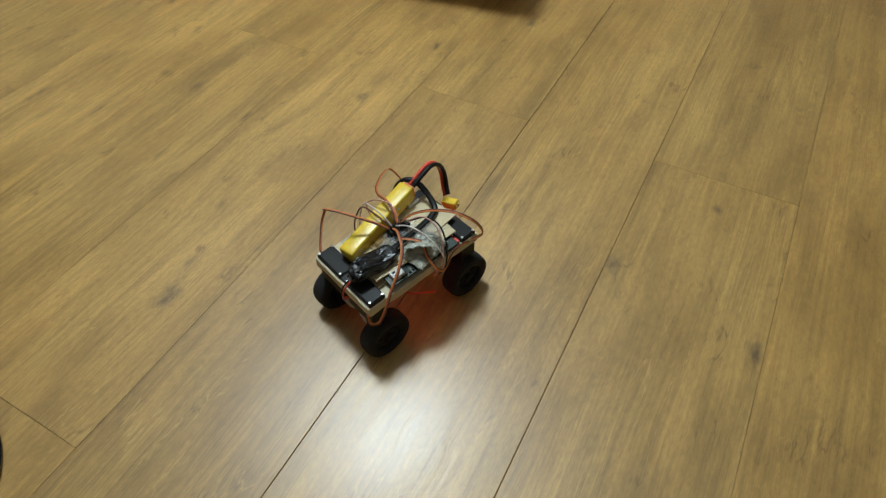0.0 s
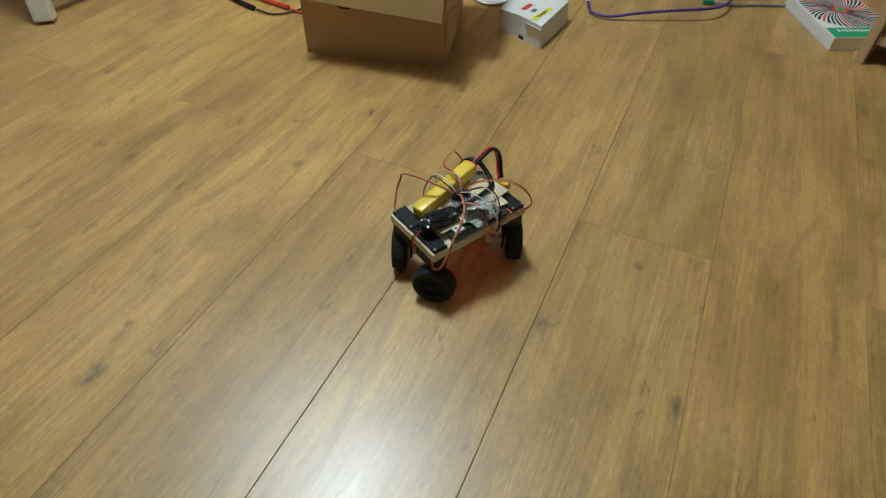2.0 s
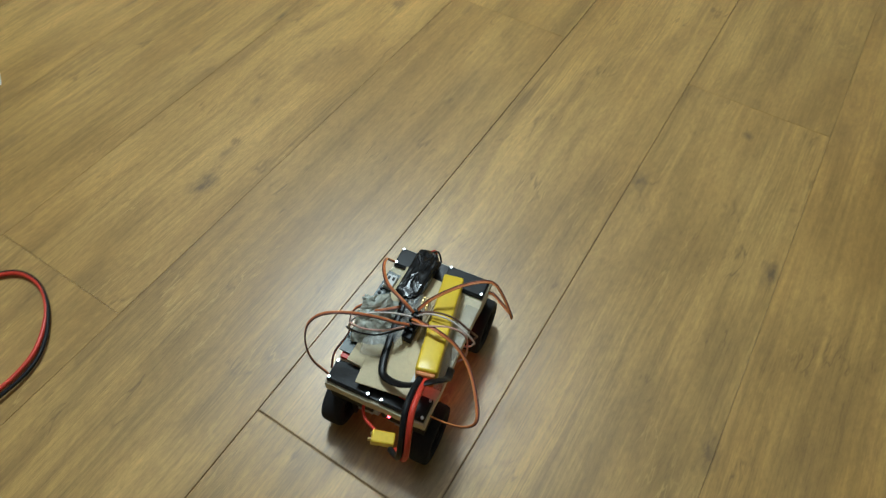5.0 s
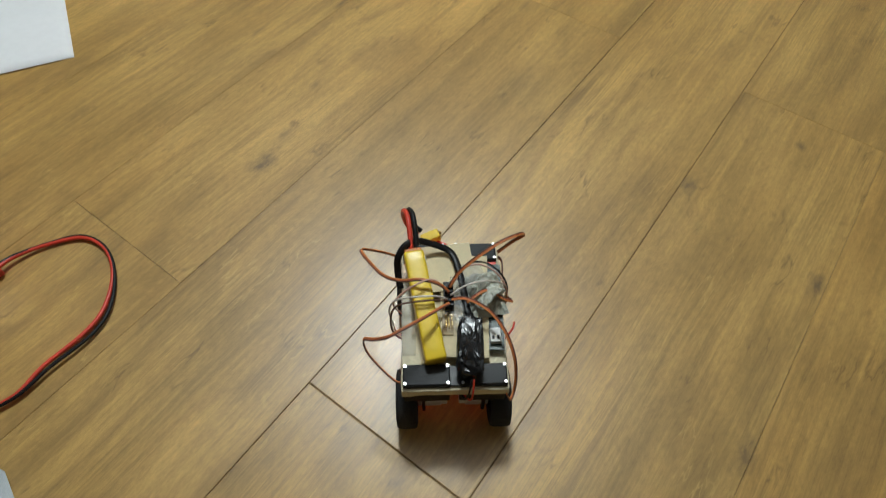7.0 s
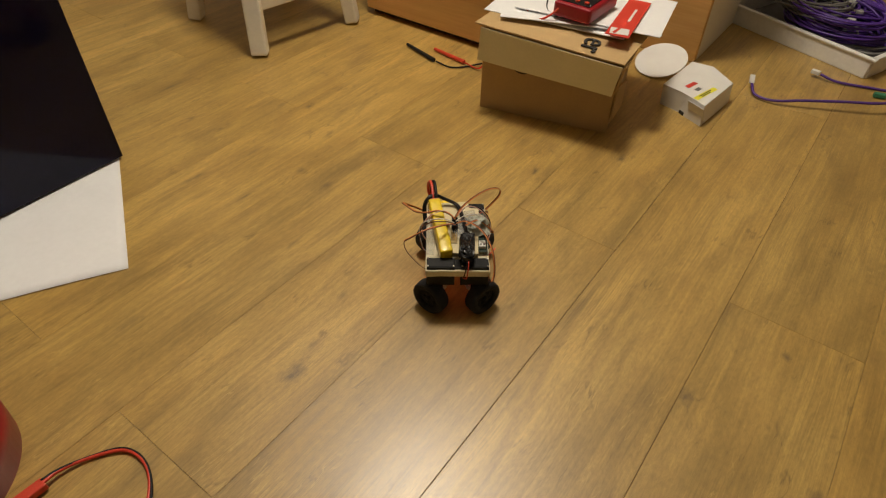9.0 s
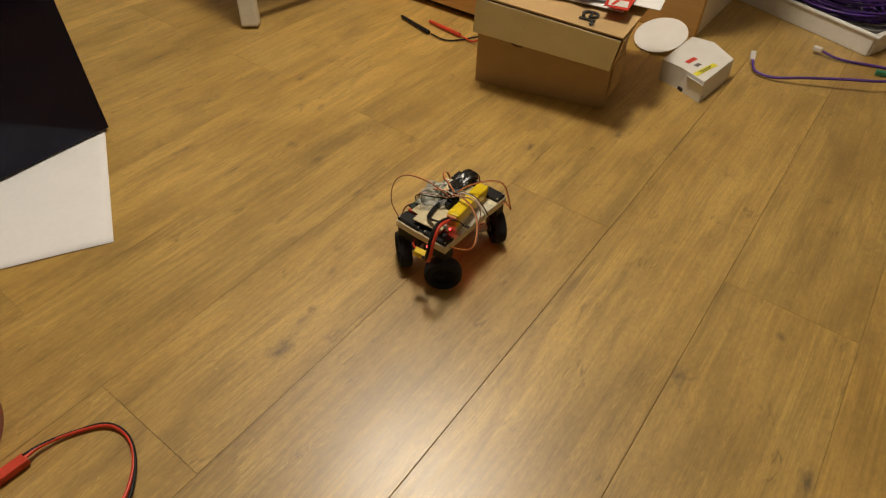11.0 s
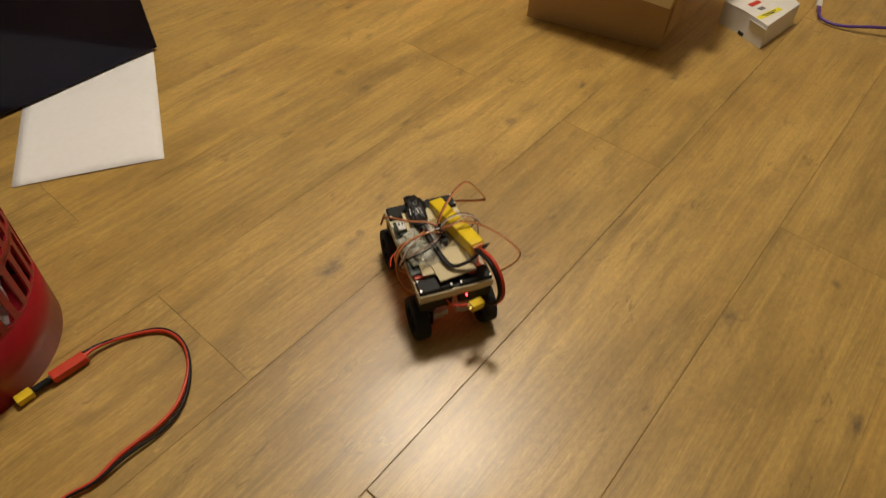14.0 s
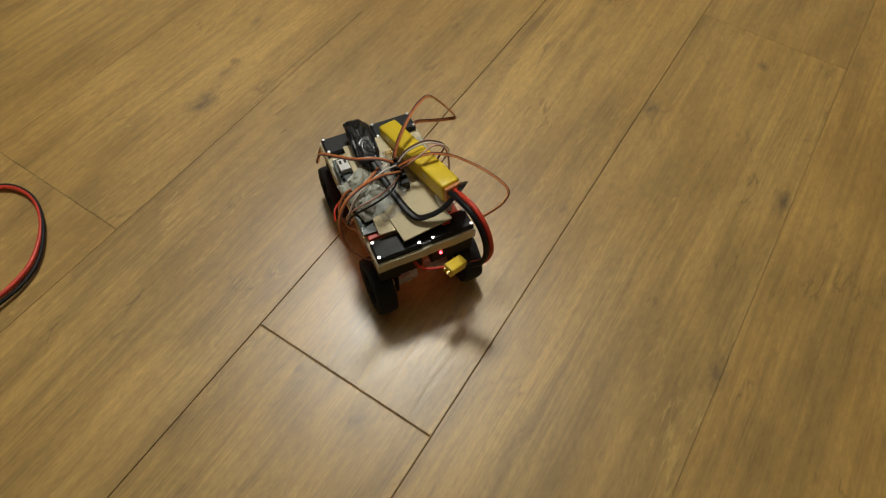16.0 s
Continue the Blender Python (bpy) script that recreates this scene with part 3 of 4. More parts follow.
    bmesh.ops.create_uvsphere(bm, u_segments=10, v_segments=8, radius=0.0014, matrix=pose(0.013, -0.0735, 0.0700))
    part("led", bm, M_LED, robot, "lit red light under the deck")
    bm = bmesh.new()
    bmesh.ops.create_uvsphere(bm, u_segments=10, v_segments=8, radius=0.0017, matrix=pose(-0.032, -0.004, 0.0690))
    part("led", bm, M_LED_LOW, robot, "lit red light under the deck")
    bm = bmesh.new()
    bmesh.ops.create_uvsphere(bm, u_segments=10, v_segments=8, radius=0.0018, matrix=pose(0.030, 0.012, 0.0690))
    part("led", bm, M_LED_LOW, robot, "lit red light under the deck")
    bm = block(bmesh.new(), (0.008, 0.008, 0.0012), (0.0225, -0.0590, 0.0950), 0.0003)
    block(bm, (0.008, 0.006, 0.005), (0.0225, -0.050, 0.0965), 0.0005)
    part("switch_board", bm, M_RED, robot, "small red board at the battery end")
    bm = block(bmesh.new(), (0.034, 0.050, 0.0025), (0, 0.004, 0.0745), 0.0004)
    part("motor_driver", bm, M_RED, robot, "red motor driver board under the deck")
    bm = block(bmesh.new(), (0.012, 0.026, 0.009), (0.0245, -0.040, 0.0960), 0.0012, turned(8))
    part("red_board", bm, M_RED, robot, "red board tucked under the battery")
    # main power lead, arching over the end to its yellow plug
    main = [(0.034, -0.045, 0.116), (0.0345, -0.060, 0.124), (0.037, -0.080, 0.1290), (0.041, -0.096, 0.117), (0.042, -0.104, 0.098), (0.038, -0.103, 0.083), (0.029, -0.098, 0.076)]
    cord("power_wire", main, 0.0025, M_RED, robot, "thick red silicone power wire", shift=-0.0025, n=8)
    cord("power_wire", main, 0.0025, M_BLACK, robot, "thick black silicone power wire", shift=0.0026, n=8)
    bm = block(bmesh.new(), (0.019, 0.0105, 0.0100), (0.0175, -0.0930, 0.0740), 0.0014, pose(0, 0, 0, 0, 12, 18))
    plug = part("power_plug", bm, M_YPLUG, robot, "yellow two-pole power connector")
    for k in (-1, 1):
        part("pole", rod(bmesh.new(), 0.0018, 0.003, pose(0.0086, -0.0955 + k * 0.0024, 0.0760, 0, 78, 18), 10), M_GOLD, plug)
    cord("underside_wire", [(0.011, -0.090, 0.072), (-0.008, -0.080, 0.068), (-0.012, -0.060, 0.070), (0.0, -0.03, 0.070)], 0.0014, M_RED, robot)
    # servo leads
    ribbon(robot, [(0.003, 0.006, 0.116), (0.012, 0.016, 0.1255), (0.028, 0.030, 0.1335), (0.044, 0.041, 0.1370), (0.056, 0.046, 0.1340), (0.068, 0.042, 0.1220), (0.0775, 0.036, 0.1090), (0.0745, 0.044, 0.0990), (0.062, 0.056, 0.0905), (0.052, 0.064, 0.086), (0.0455, 0.0655, 0.083)])
    ribbon(robot, [(0.003, -0.004, 0.117), (0.012, -0.008, 0.125), (0.028, -0.011, 0.1285), (0.046, -0.014, 0.1225), (0.062, -0.024, 0.1160), (0.076, -0.042, 0.1120), (0.084, -0.058, 0.1060), (0.078, -0.064, 0.0980), (0.062, -0.065, 0.0900), (0.0455, -0.063, 0.083)])
    ribbon(robot, [(0.003, -0.010, 0.116), (-0.006, -0.018, 0.1280), (-0.022, -0.026, 0.1400), (-0.042, -0.036, 0.1475), (-0.057, -0.044, 0.1460), (-0.0655, -0.052, 0.1370), (-0.0665, -0.060, 0.1210), (-0.060, -0.066, 0.104), (-0.0475, -0.066, 0.086)])
    ribbon(robot, [(0.001, 0.002, 0.116), (-0.012, 0.006, 0.123), (-0.030, 0.016, 0.120), (-0.043, 0.032, 0.113), (-0.051, 0.050, 0.100), (-0.0535, 0.062, 0.080), (-0.052, 0.070, 0.0675), (-0.048, 0.0775, 0.070), (-0.044, 0.0765, 0.080)])
    ribbon(robot, [(-0.012, 0.004, 0.113), (-0.030, -0.008, 0.113), (-0.046, -0.004, 0.104), (-0.056, -0.009, 0.090), (-0.053, -0.021, 0.080), (-0.0495, -0.034, 0.090), (-0.0495, -0.050, 0.094), (-0.0475, -0.060, 0.086)])
    # loops of motor leads on both sides
    cord("motor_wire", [(0.005, 0.001, 0.115), (0.016, 0.003, 0.1235), (0.034, 0.004, 0.1245), (0.050, 0.002, 0.116), (0.0565, 0.004, 0.102), (0.054, 0.010, 0.086), (0.050, 0.013, 0.072), (0.040, 0.012, 0.066)], 0.0009, M_WHITEW, robot, "thin white motor wire", n=5)
    cord("motor_wire", [(0.005, 0.003, 0.115), (0.016, 0.006, 0.122), (0.034, 0.008, 0.123), (0.049, 0.007, 0.115), (0.0545, 0.010, 0.104), (0.055, 0.016, 0.090), (0.050, 0.018, 0.076), (0.040, 0.017, 0.066)], 0.0009, M_BROWN, robot, "thin dark motor wire", n=5)
    cord("motor_wire", [(0.004, -0.007, 0.116), (0.018, -0.011, 0.128), (0.036, -0.004, 0.128), (0.049, 0.000, 0.116), (0.053, -0.003, 0.100), (0.051, -0.006, 0.084), (0.042, -0.006, 0.068)], 0.0009, M_PINKW, robot, "thin pale pink motor wire", n=5)
    cord("motor_wire", [(0.002, -0.002, 0.116), (-0.012, -0.008, 0.122), (-0.030, -0.014, 0.119), (-0.044, -0.018, 0.108), (-0.051, -0.021, 0.094), (-0.051, -0.019, 0.080), (-0.047, -0.013, 0.076)], 0.0009, M_WHITEW, robot, "thin white motor wire", n=5)
    cord("motor_wire", [(0.000, -0.014, 0.115), (-0.014, -0.030, 0.121), (-0.030, -0.034, 0.118), (-0.044, -0.030, 0.108), (-0.052, -0.024, 0.094), (-0.0525, -0.019, 0.078), (-0.049, -0.012, 0.074)], 0.0009, M_SATIN, robot, "thin black motor wire", n=5)
    cord("motor_wire", [(0.000, -0.013, 0.116), (-0.012, -0.026, 0.123), (-0.028, -0.030, 0.120), (-0.043, -0.026, 0.109), (-0.0505, -0.020, 0.096), (-0.052, -0.015, 0.082), (-0.049, -0.008, 0.074)], 0.0009, M_PINKW, robot, "thin pale pink motor wire", n=5)
    cord("underside_wire", [(-0.030, 0.030, 0.074), (-0.044, 0.022, 0.066), (-0.056, 0.010, 0.068), (-0.060, 0.000, 0.064)], 0.0010, M_RED, robot, "loose red wire end under the deck", n=5)
    cord("module_wire", [(-0.013, 0.072, 0.104), (-0.011, 0.080, 0.095), (-0.008, 0.080, 0.080), (-0.006, 0.072, 0.072)], 0.0009, M_SATIN, robot, n=5)
    cord("module_wire", [(-0.015, 0.072, 0.104), (-0.014, 0.081, 0.094), (-0.012, 0.080, 0.078), (-0.006, 0.070, 0.072)], 0.0009, M_RED, robot, n=5)
    return robot, mounts


# ---------------------------------------------------------------- things on the floor
BOX_AT = pose(-0.5050, 0.9720, 0, 0, 0, 14.5)
LID = [(-0.154, -0.029, 0.200), (0.154, -0.064, 0.184), (0.185, 0.140, 0.186), (-0.120, 0.215, 0.192)]


def cardboard_box():
    """A shallow carton with a turned-in lid, pale inside."""
    box = thing("cardboard_box", "brown cardboard carton with pale lid flap, papers on top", "box", BOX_AT)
    w, d, h = 0.286, 0.235, 0.128
    for name, size, at in (("front_panel", (w, 0.004, h), (0, 0.002, h / 2)), ("back_panel", (w, 0.004, 0.180), (0, d - 0.002, 0.09)),
                           ("side_panel", (0.004, d - 0.008, 0.184), (-w / 2 + 0.002, d / 2, 0.092)), ("side_panel", (0.004, d - 0.008, 0.172), (w / 2 - 0.002, d / 2, 0.086)),
                           ("base_panel", (w - 0.008, d - 0.008, 0.004), (0, d / 2, 0.003))):
        part(name, block(bmesh.new(), size, at, 0.001), M_KRAFT, box)

    def leaf(name, corners, material, label="", thick=0.003, cuts=6):
        """A card panel between four corners, slightly warped."""
        p = [Vector(q) for q in corners]
        up = (p[1] - p[0]).cross(p[3] - p[0]).normalized() * thick
        bm = bmesh.new()
        grid = []
        for i in range(cuts + 1):
            for j in range(cuts + 1):
                u, v = i / cuts, j / cuts
                q = p[0] * (1 - u) * (1 - v) + p[1] * u * (1 - v) + p[2] * u * v + p[3] * (1 - u) * v
                q += up * 0.35 * noise.noise(q * 14 + Vector((len(name), 0, 0)))
                grid.append((bm.verts.new(q), bm.verts.new(q + up)))
        n = cuts + 1
        for i in range(cuts):
            for j in range(cuts):
                ids = (i * n + j, (i + 1) * n + j, (i + 1) * n + j + 1, i * n + j + 1)
                bm.faces.new([grid[k][1] for k in ids])
                bm.faces.new([grid[k][0] for k in reversed(ids)])
        rim = [i * n for i in range(n)] + [cuts * n + j for j in range(1, n)] + [i * n + cuts for i in range(cuts - 1, -1, -1)] + [j for j in range(cuts - 1, 0, -1)]
        for k, r in enumerate(rim):
            q = rim[(k + 1) % len(rim)]
            bm.faces.new((grid[r][0], grid[q][0], grid[q][1], grid[r][1]))
        return part(name, bm, material, box, label)

    leaf("lid", LID, M_KRAFT, "kraft lid lifted on its contents")
    leaf("lid_flap", [(-0.149, -0.015, 0.120), (0.140, -0.023, 0.100), (0.152, -0.062, 0.181), (-0.140, -0.028, 0.196)], M_CARD_IN, "pale inner flap standing out at the front")
    leaf("side_flap", [(0.1415, -0.020, 0.102), (0.152, 0.130, 0.125), (0.170, 0.120, 0.182), (0.155, -0.058, 0.181)], M_KRAFT, cuts=4)
    leaf("corner_flap", [(0.1445, -0.002, 0.030), (0.156, 0.040, 0.050), (0.156, 0.050, 0.105), (0.1445, -0.002, 0.110)], M_KRAFT, cuts=3)
    # printed letters on the lid
    curve = bpy.data.curves.new("lid_print", "FONT")
    curve.body, curve.size, curve.extrude, curve.align_x = "er", 0.070, 0.0010, "CENTER"
    tx = new("lid_print", curve)
    tx.data.materials.append(M_PRINT)
    tx.parent = box
    tx.matrix_basis = pose(0.064, -0.016, 0.1945, -3, 0, -94)
    for k in (-0.055, 0.0):
        tube_pts = [(k - 0.016, -0.0015, 0.112), (k - 0.010, -0.0015, 0.102), (k + 0.008, -0.0015, 0.100), (k + 0.016, -0.0015, 0.108)]
        cord("front_print", tube_pts, 0.0028, M_PRINT, box, flat=0.2)
    return box


def papers_on_box():
    base = BOX_AT
    for k, (dx, dy, a) in enumerate(((0.00, 0.0, -4), (0.050, 0.016, 5), (0.020, -0.004, 10), (0.062, 0.012, -3))):
        bm = bmesh.new()
        block(bm, (0.297, 0.21, 0.0016), (0, 0, 0), 0.0003)
        bmesh.ops.subdivide_edges(bm, edges=[e for e in bm.edges if e.calc_length() > 0.1], cuts=8, use_grid_fill=True)
        for v in bm.verts:
            v.co.z += 0.0012 * math.sin(v.co.x * 18 + k) * abs(v.co.x * 6)
        ob = part("paper_sheet", bm, M_PAPER)
        ob.matrix_basis = base @ pose(dx - 0.005, 0.137 + dy, 0.1975 + k * 0.0036, -1, 1, a)
        tagged(ob, "loose white printed sheets lying on the carton", "paper", "papers on the carton")
    leaflet = thing("leaflet", "red folded leaflet with pale emblem on the papers", "leaflet", base @ pose(0.130, 0.096, 0.2125, -1, 1, -4))
    part("cover", block(bmesh.new(), (0.046, 0.205, 0.0012), (0, 0, 0), 0.0002), M_REDINK, leaflet)
    part("emblem", block(bmesh.new(), (0.036, 0.030, 0.0006), (0, -0.080, 0.0009), 0.0, turned(8)), M_LABEL, leaflet)
    part("emblem_bar", block(bmesh.new(), (0.006, 0.026, 0.0006), (-0.006, -0.080, 0.0014), 0.0, turned(-12)), M_REDINK, leaflet)
    part("text_bar", block(bmesh.new(), (0.005, 0.070, 0.0006), (0.004, 0.012, 0.0009)), M_LABEL, leaflet)
    meter = thing("multimeter", "red hand-held multimeter lying on the papers", "multimeter", base @ pose(0.040, 0.092, 0.2130, -1, 1, -14))
    bm = block(bmesh.new(), (0.082, 0.130, 0.030), (0, 0, 0.015), 0.006, None, 3)
    body = part("body", bm, M_BASKET, meter, "red rubber-edged case")
    part("face", block(bmesh.new(), (0.064, 0.112, 0.002), (0, 0, 0.0305), 0.0006), M_BLACK, body)
    part("dial", rod(bmesh.new(), 0.020, 0.006, pose(0, 0.004, 0.034), 24, bevel=0.001), M_BLACK, body)
    part("display", block(bmesh.new(), (0.050, 0.024, 0.001), (0, 0.040, 0.0320)), M_SCREEN, body)
    for k in range(3):
        part("socket", rod(bmesh.new(), 0.005, 0.004, pose(-0.020 + k * 0.02, -0.044, 0.0325), 12), M_RED, body)
    lead = base @ pose(0.040, 0.092, 0.2130, -1, 1, -14)
    a, b = lead @ Vector((-0.02, -0.044, 0.034)), lead @ Vector((0.0, -0.044, 0.034))
    red = thing("test_lead", "red test lead with probe hanging from the carton", "test lead")
    at = lambda *q: base @ Vector(q)
    cord("wire", [a, at(-0.012, 0.030, 0.222), at(-0.040, 0.028, 0.206), at(-0.072, 0.060, 0.207), at(-0.092, 0.110, 0.208), at(-0.106, 0.180, 0.206), at(-0.150, 0.235, 0.170), at(-0.185, 0.215, 0.090), (-0.735, 1.080, 0.012), (-0.792, 1.083, 0.0055)], 0.0021, M_RED, red)
    bm = rod(bmesh.new(), 0.0055, 0.105, pose(-0.842, 1.090, 0.0065, 0, 90, 172), 12, 0.0038, 0.0008)
    part("probe", bm, M_RED, red, "red probe handle")
    black = thing("test_lead", "black test lead with probe on the floor", "test lead")
    cord("wire", [b, at(0.010, 0.040, 0.226), at(-0.014, 0.050, 0.212), at(-0.036, 0.080, 0.211), at(-0.060, 0.170, 0.210), at(-0.120, 0.240, 0.200), at(-0.180, 0.245, 0.110), (-0.715, 1.125, 0.03), (-0.760, 1.09, 0.006), (-0.800, 1.045, 0.004), (-0.85, 1.045, 0.005)], 0.0021, M_BLACK, black)
    bm = rod(bmesh.new(), 0.0055, 0.115, pose(-0.912, 1.060, 0.0065, 0, 90, 165), 12, 0.0035, 0.0008)
    part("probe", bm, M_BLACK, black, "black probe handle")


def white_carton():
    """Small white carton with a notched, opened end and printed labels."""
    box = thing("white_carton", "small white carton with yellow and red labels, half open", "box", pose(-0.262, 1.258, 0))
    h = 0.048
    bm = sheet(bmesh.new(), [(-0.062, -0.056), (-0.016, -0.066), (0.004, -0.078), (0.046, -0.098), (0.062, 0.046), (0.000, 0.098), (-0.050, 0.094)], 0, h)
    for v in bm.verts:
        if v.co.z > 0.01:
            v.co.x -= 0.004
            v.co.y += 0.003 * (v.co.y < -0.07)
    bmesh.ops.bevel(bm, geom=bm.edges[:], offset=0.0006, segments=1, affect="EDGES")
    part("body", bm, M_LABEL, box)
    bm = sheet(bmesh.new(), [(0, 0), (0.046, 0), (0.047, 0.030), (0.040, 0.040), (0.012, 0.041), (0.003, 0.032)], 0, 0.0012)
    ob = part("end_flap", bm, M_LABEL, box, "lifted end flap")
    ob.matrix_basis = pose(0.002, -0.084, 0.043, -72, 0, -25)
    # solid black block: the shade inside the open end, put in as colour
    part("end_gap", block(bmesh.new(), (0.014, 0.004, 0.007), (-0.006, -0.0725, 0.0042), 0.0004, turned(-32)), M_PRINT, box, "black block standing in for the shade in the opened end")
    tilt = turned(76)
    part("sticker", block(bmesh.new(), (0.076, 0.012, 0.0006), (0.025, -0.042, h + 0.0005), 0, tilt), M_STICKER, box, "yellow warning sticker")
    part("label_print", block(bmesh.new(), (0.034, 0.011, 0.0006), (-0.014, -0.022, h + 0.0005), 0, tilt), M_REDINK, box, "red printed panel")
    bm = bmesh.new()
    for k in range(6):
        block(bm, (0.0016 + 0.0008 * (k % 2), 0.010, 0.0005), (0.003 + k * 0.0007, -0.040 + k * 0.0028, h + 0.0005), 0, tilt)
    part("bar_print", bm, M_GREYC, box)
    for k in range(2):
        part("text_bar", block(bmesh.new(), (0.044 - k * 0.012, 0.0020, 0.0004), (0.0235 + k * 0.0036, -0.042 - k * 0.003, h + 0.0010), 0, tilt), M_PRINT, box)


def stool():
    """White wooden step stool; only its feet and lower rails come into view."""
    st = thing("stool", "white painted wooden stool with slanted square legs", "stool", pose(-1.363, 0.973, 0, 0, 0, -8))
    for sx in (-1, 1):
        for sy in (-1, 1):
            b0, t0 = Vector((sx * 0.160, sy * 0.150, 0)), Vector((sx * 0.120, sy * 0.115, 0.40))
            q = (t0 - b0).to_track_quat("Z", "Y").to_matrix().to_4x4()
            bm = block(bmesh.new(), (0.042, 0.036, (t0 - b0).length), (b0 + t0) / 2 + Vector((0, 0, 0.004)), 0.005, q)
            for v in bm.verts:
                v.co.z = max(v.co.z, 0.0)
            part("leg", bm, M_WHITEP, st)
    for sx in (-1, 1):
        part("rail", block(bmesh.new(), (0.022, 0.25, 0.040), (sx * 0.146, 0, 0.125), 0.003), M_WHITEP, st)
    part("rail", block(bmesh.new(), (0.26, 0.022, 0.040), (0, 0.139, 0.125), 0.003), M_WHITEP, st)
    part("seat", block(bmesh.new(), (0.32, 0.30, 0.030), (0, 0, 0.415), 0.006), M_WHITEP, st)
    for sx in (-1, 1):
        part("bolt", rod(bmesh.new(), 0.006, 0.004, pose(sx * 0.148, -0.158, 0.085, 90), 12), M_SILVER, st)


def cabinet():
    c = thing("cabinet", "honey-coloured veneered cabinet standing on the floor", "cabinet", pose(-0.99, 1.40, 0))
    # thin black strip that draws the dark line under the body
    part("plinth", block(bmesh.new(), (0.40, 0.40, 0.008), (0, 0.0, 0.004), 0.001), M_PRINT, c)
    part("body", block(bmesh.new(), (0.42, 0.41, 0.71), (0, 0.0, 0.363), 0.004), M_ORANGEWOOD, c)
    d = part("door", block(bmesh.new(), (0.414, 0.018, 0.685), (0, -0.215, 0.360), 0.003), M_ORANGEWOOD, c)
    part("handle", rod(bmesh.new(), 0.009, 0.022, pose(0.16, -0.234, 0.48, 90), 14, bevel=0.002), M_SILVER, d)


def side_unit():
    c = thing("shelf_unit", "honey veneered shelf unit beside the wall", "shelf", pose(-0.545, 1.68, 0))
    for sx in (-1, 1):
        part("side_panel", block(bmesh.new(), (0.020, 0.42, 0.80), (sx * 0.20, 0, 0.40), 0.002), M_WHITEP if sx > 0 else M_ORANGEWOOD, c)
    for z in (0.05, 0.42, 0.81):
        part("shelf", block(bmesh.new(), (0.38, 0.41, 0.020), (0, 0, z), 0.002), M_ORANGEWOOD, c)
    part("back_panel", block(bmesh.new(), (0.38, 0.008, 0.76), (0, 0.20, 0.42)), M_ORANGEWOOD, c)
    part("front_panel", block(bmesh.new(), (0.42, 0.018, 0.40), (0, -0.220, 0.201), 0.002), M_ORANGEWOOD, c)
    d = thing("paper_disc", "pale rounded card leaning behind the carton", "card", pose(-0.398, 1.302, 0.003, 20, 0, -20))
    bm = bmesh.new()
    rod(bm, 0.062, 0.0025, pose(-0.014, 0.062, 0.0012), 40)
    part("disc", bm, M_LABEL, d)


def cable_tray():
    """White tray full of coiled network cable."""
    m = pose(-0.155, 1.70, 0, 0, 0, -21)
    tray = thing("storage_tray", "shallow white tray filled with coiled cables", "tray", m @ pose(-0.013, 0.17, 0))
    w, d, h, t = 0.42, 0.34, 0.046, 0.006
    part("base_panel", block(bmesh.new(), (w - 0.012, d - 0.012, t), (0, 0, t / 2 + 0.001), 0.002), M_GREYC, tray, "dark grey base of the tray")
    for name, size, at in (("side_wall", (w, t, h), (0, -d / 2, h / 2)), ("side_wall", (w, t, h), (0, d / 2, h / 2)), ("side_wall", (t, d - t, h), (-w / 2, 0, h / 2)), ("side_wall", (t, d - t, h), (w / 2, 0, h / 2))):
        part(name, block(bmesh.new(), size, at, 0.002), M_TRAY, tray)
    for name, size, at in (("rim", (w + 0.02, 0.014, 0.006), (0, -d / 2, h + 0.003)), ("rim", (0.014, d, 0.006), (w / 2, 0, h + 0.003)), ("rim", (0.014, d, 0.006), (-w / 2, 0, h + 0.003))):
        part(name, block(bmesh.new(), size, at, 0.002), M_TRAY, tray)
    rnd = random.Random(5)
    for k in range(14):
        grey = k % 3 == 1
        coil = thing("coiled_cable", "grey coiled cable in the tray" if grey else "purple coiled network cable in the tray", "cable", m @ pose(-0.030 + rnd.uniform(-0.10, 0.10), 0.17 + rnd.uniform(-0.06, 0.06), 0), "cables in the tray")
        pts, r0 = [], rnd.uniform(0.085, 0.135)
        for i in range(54):
            a = i * 0.5 + k
            r = r0 * (1 + 0.10 * math.sin(a * 0.37 + k)) + rnd.uniform(-0.004, 0.004)
            pts.append((r * math.cos(a), r * 0.8 * math.sin(a), 0.018 + k * 0.0055 + 0.008 * math.sin(a * 0.6 + k) + i * 0.0002))
        cord("loop", pts, 0.0030, M_GREYC if grey else M_PURPLE, coil, n=6, per=3)
        tail = [pts[-1], (pts[-1][0] * 0.6, pts[-1][1] * 0.6, pts[-1][2] + 0.014), (pts[-1][0] * 0.2, pts[-1][1] * 0.3, pts[-1][2] + 0.018)]
        cord("tail", tail, 0.0030, M_GREYC if grey else M_PURPLE, coil, n=6, per=3)
        bm = block(bmesh.new(), (0.012, 0.020, 0.008), tail[-1], 0.001, turned(rnd.uniform(0, 180)))
        part("plug", bm, M_FILM if k % 2 else M_LABEL, coil, "pale modular plug")


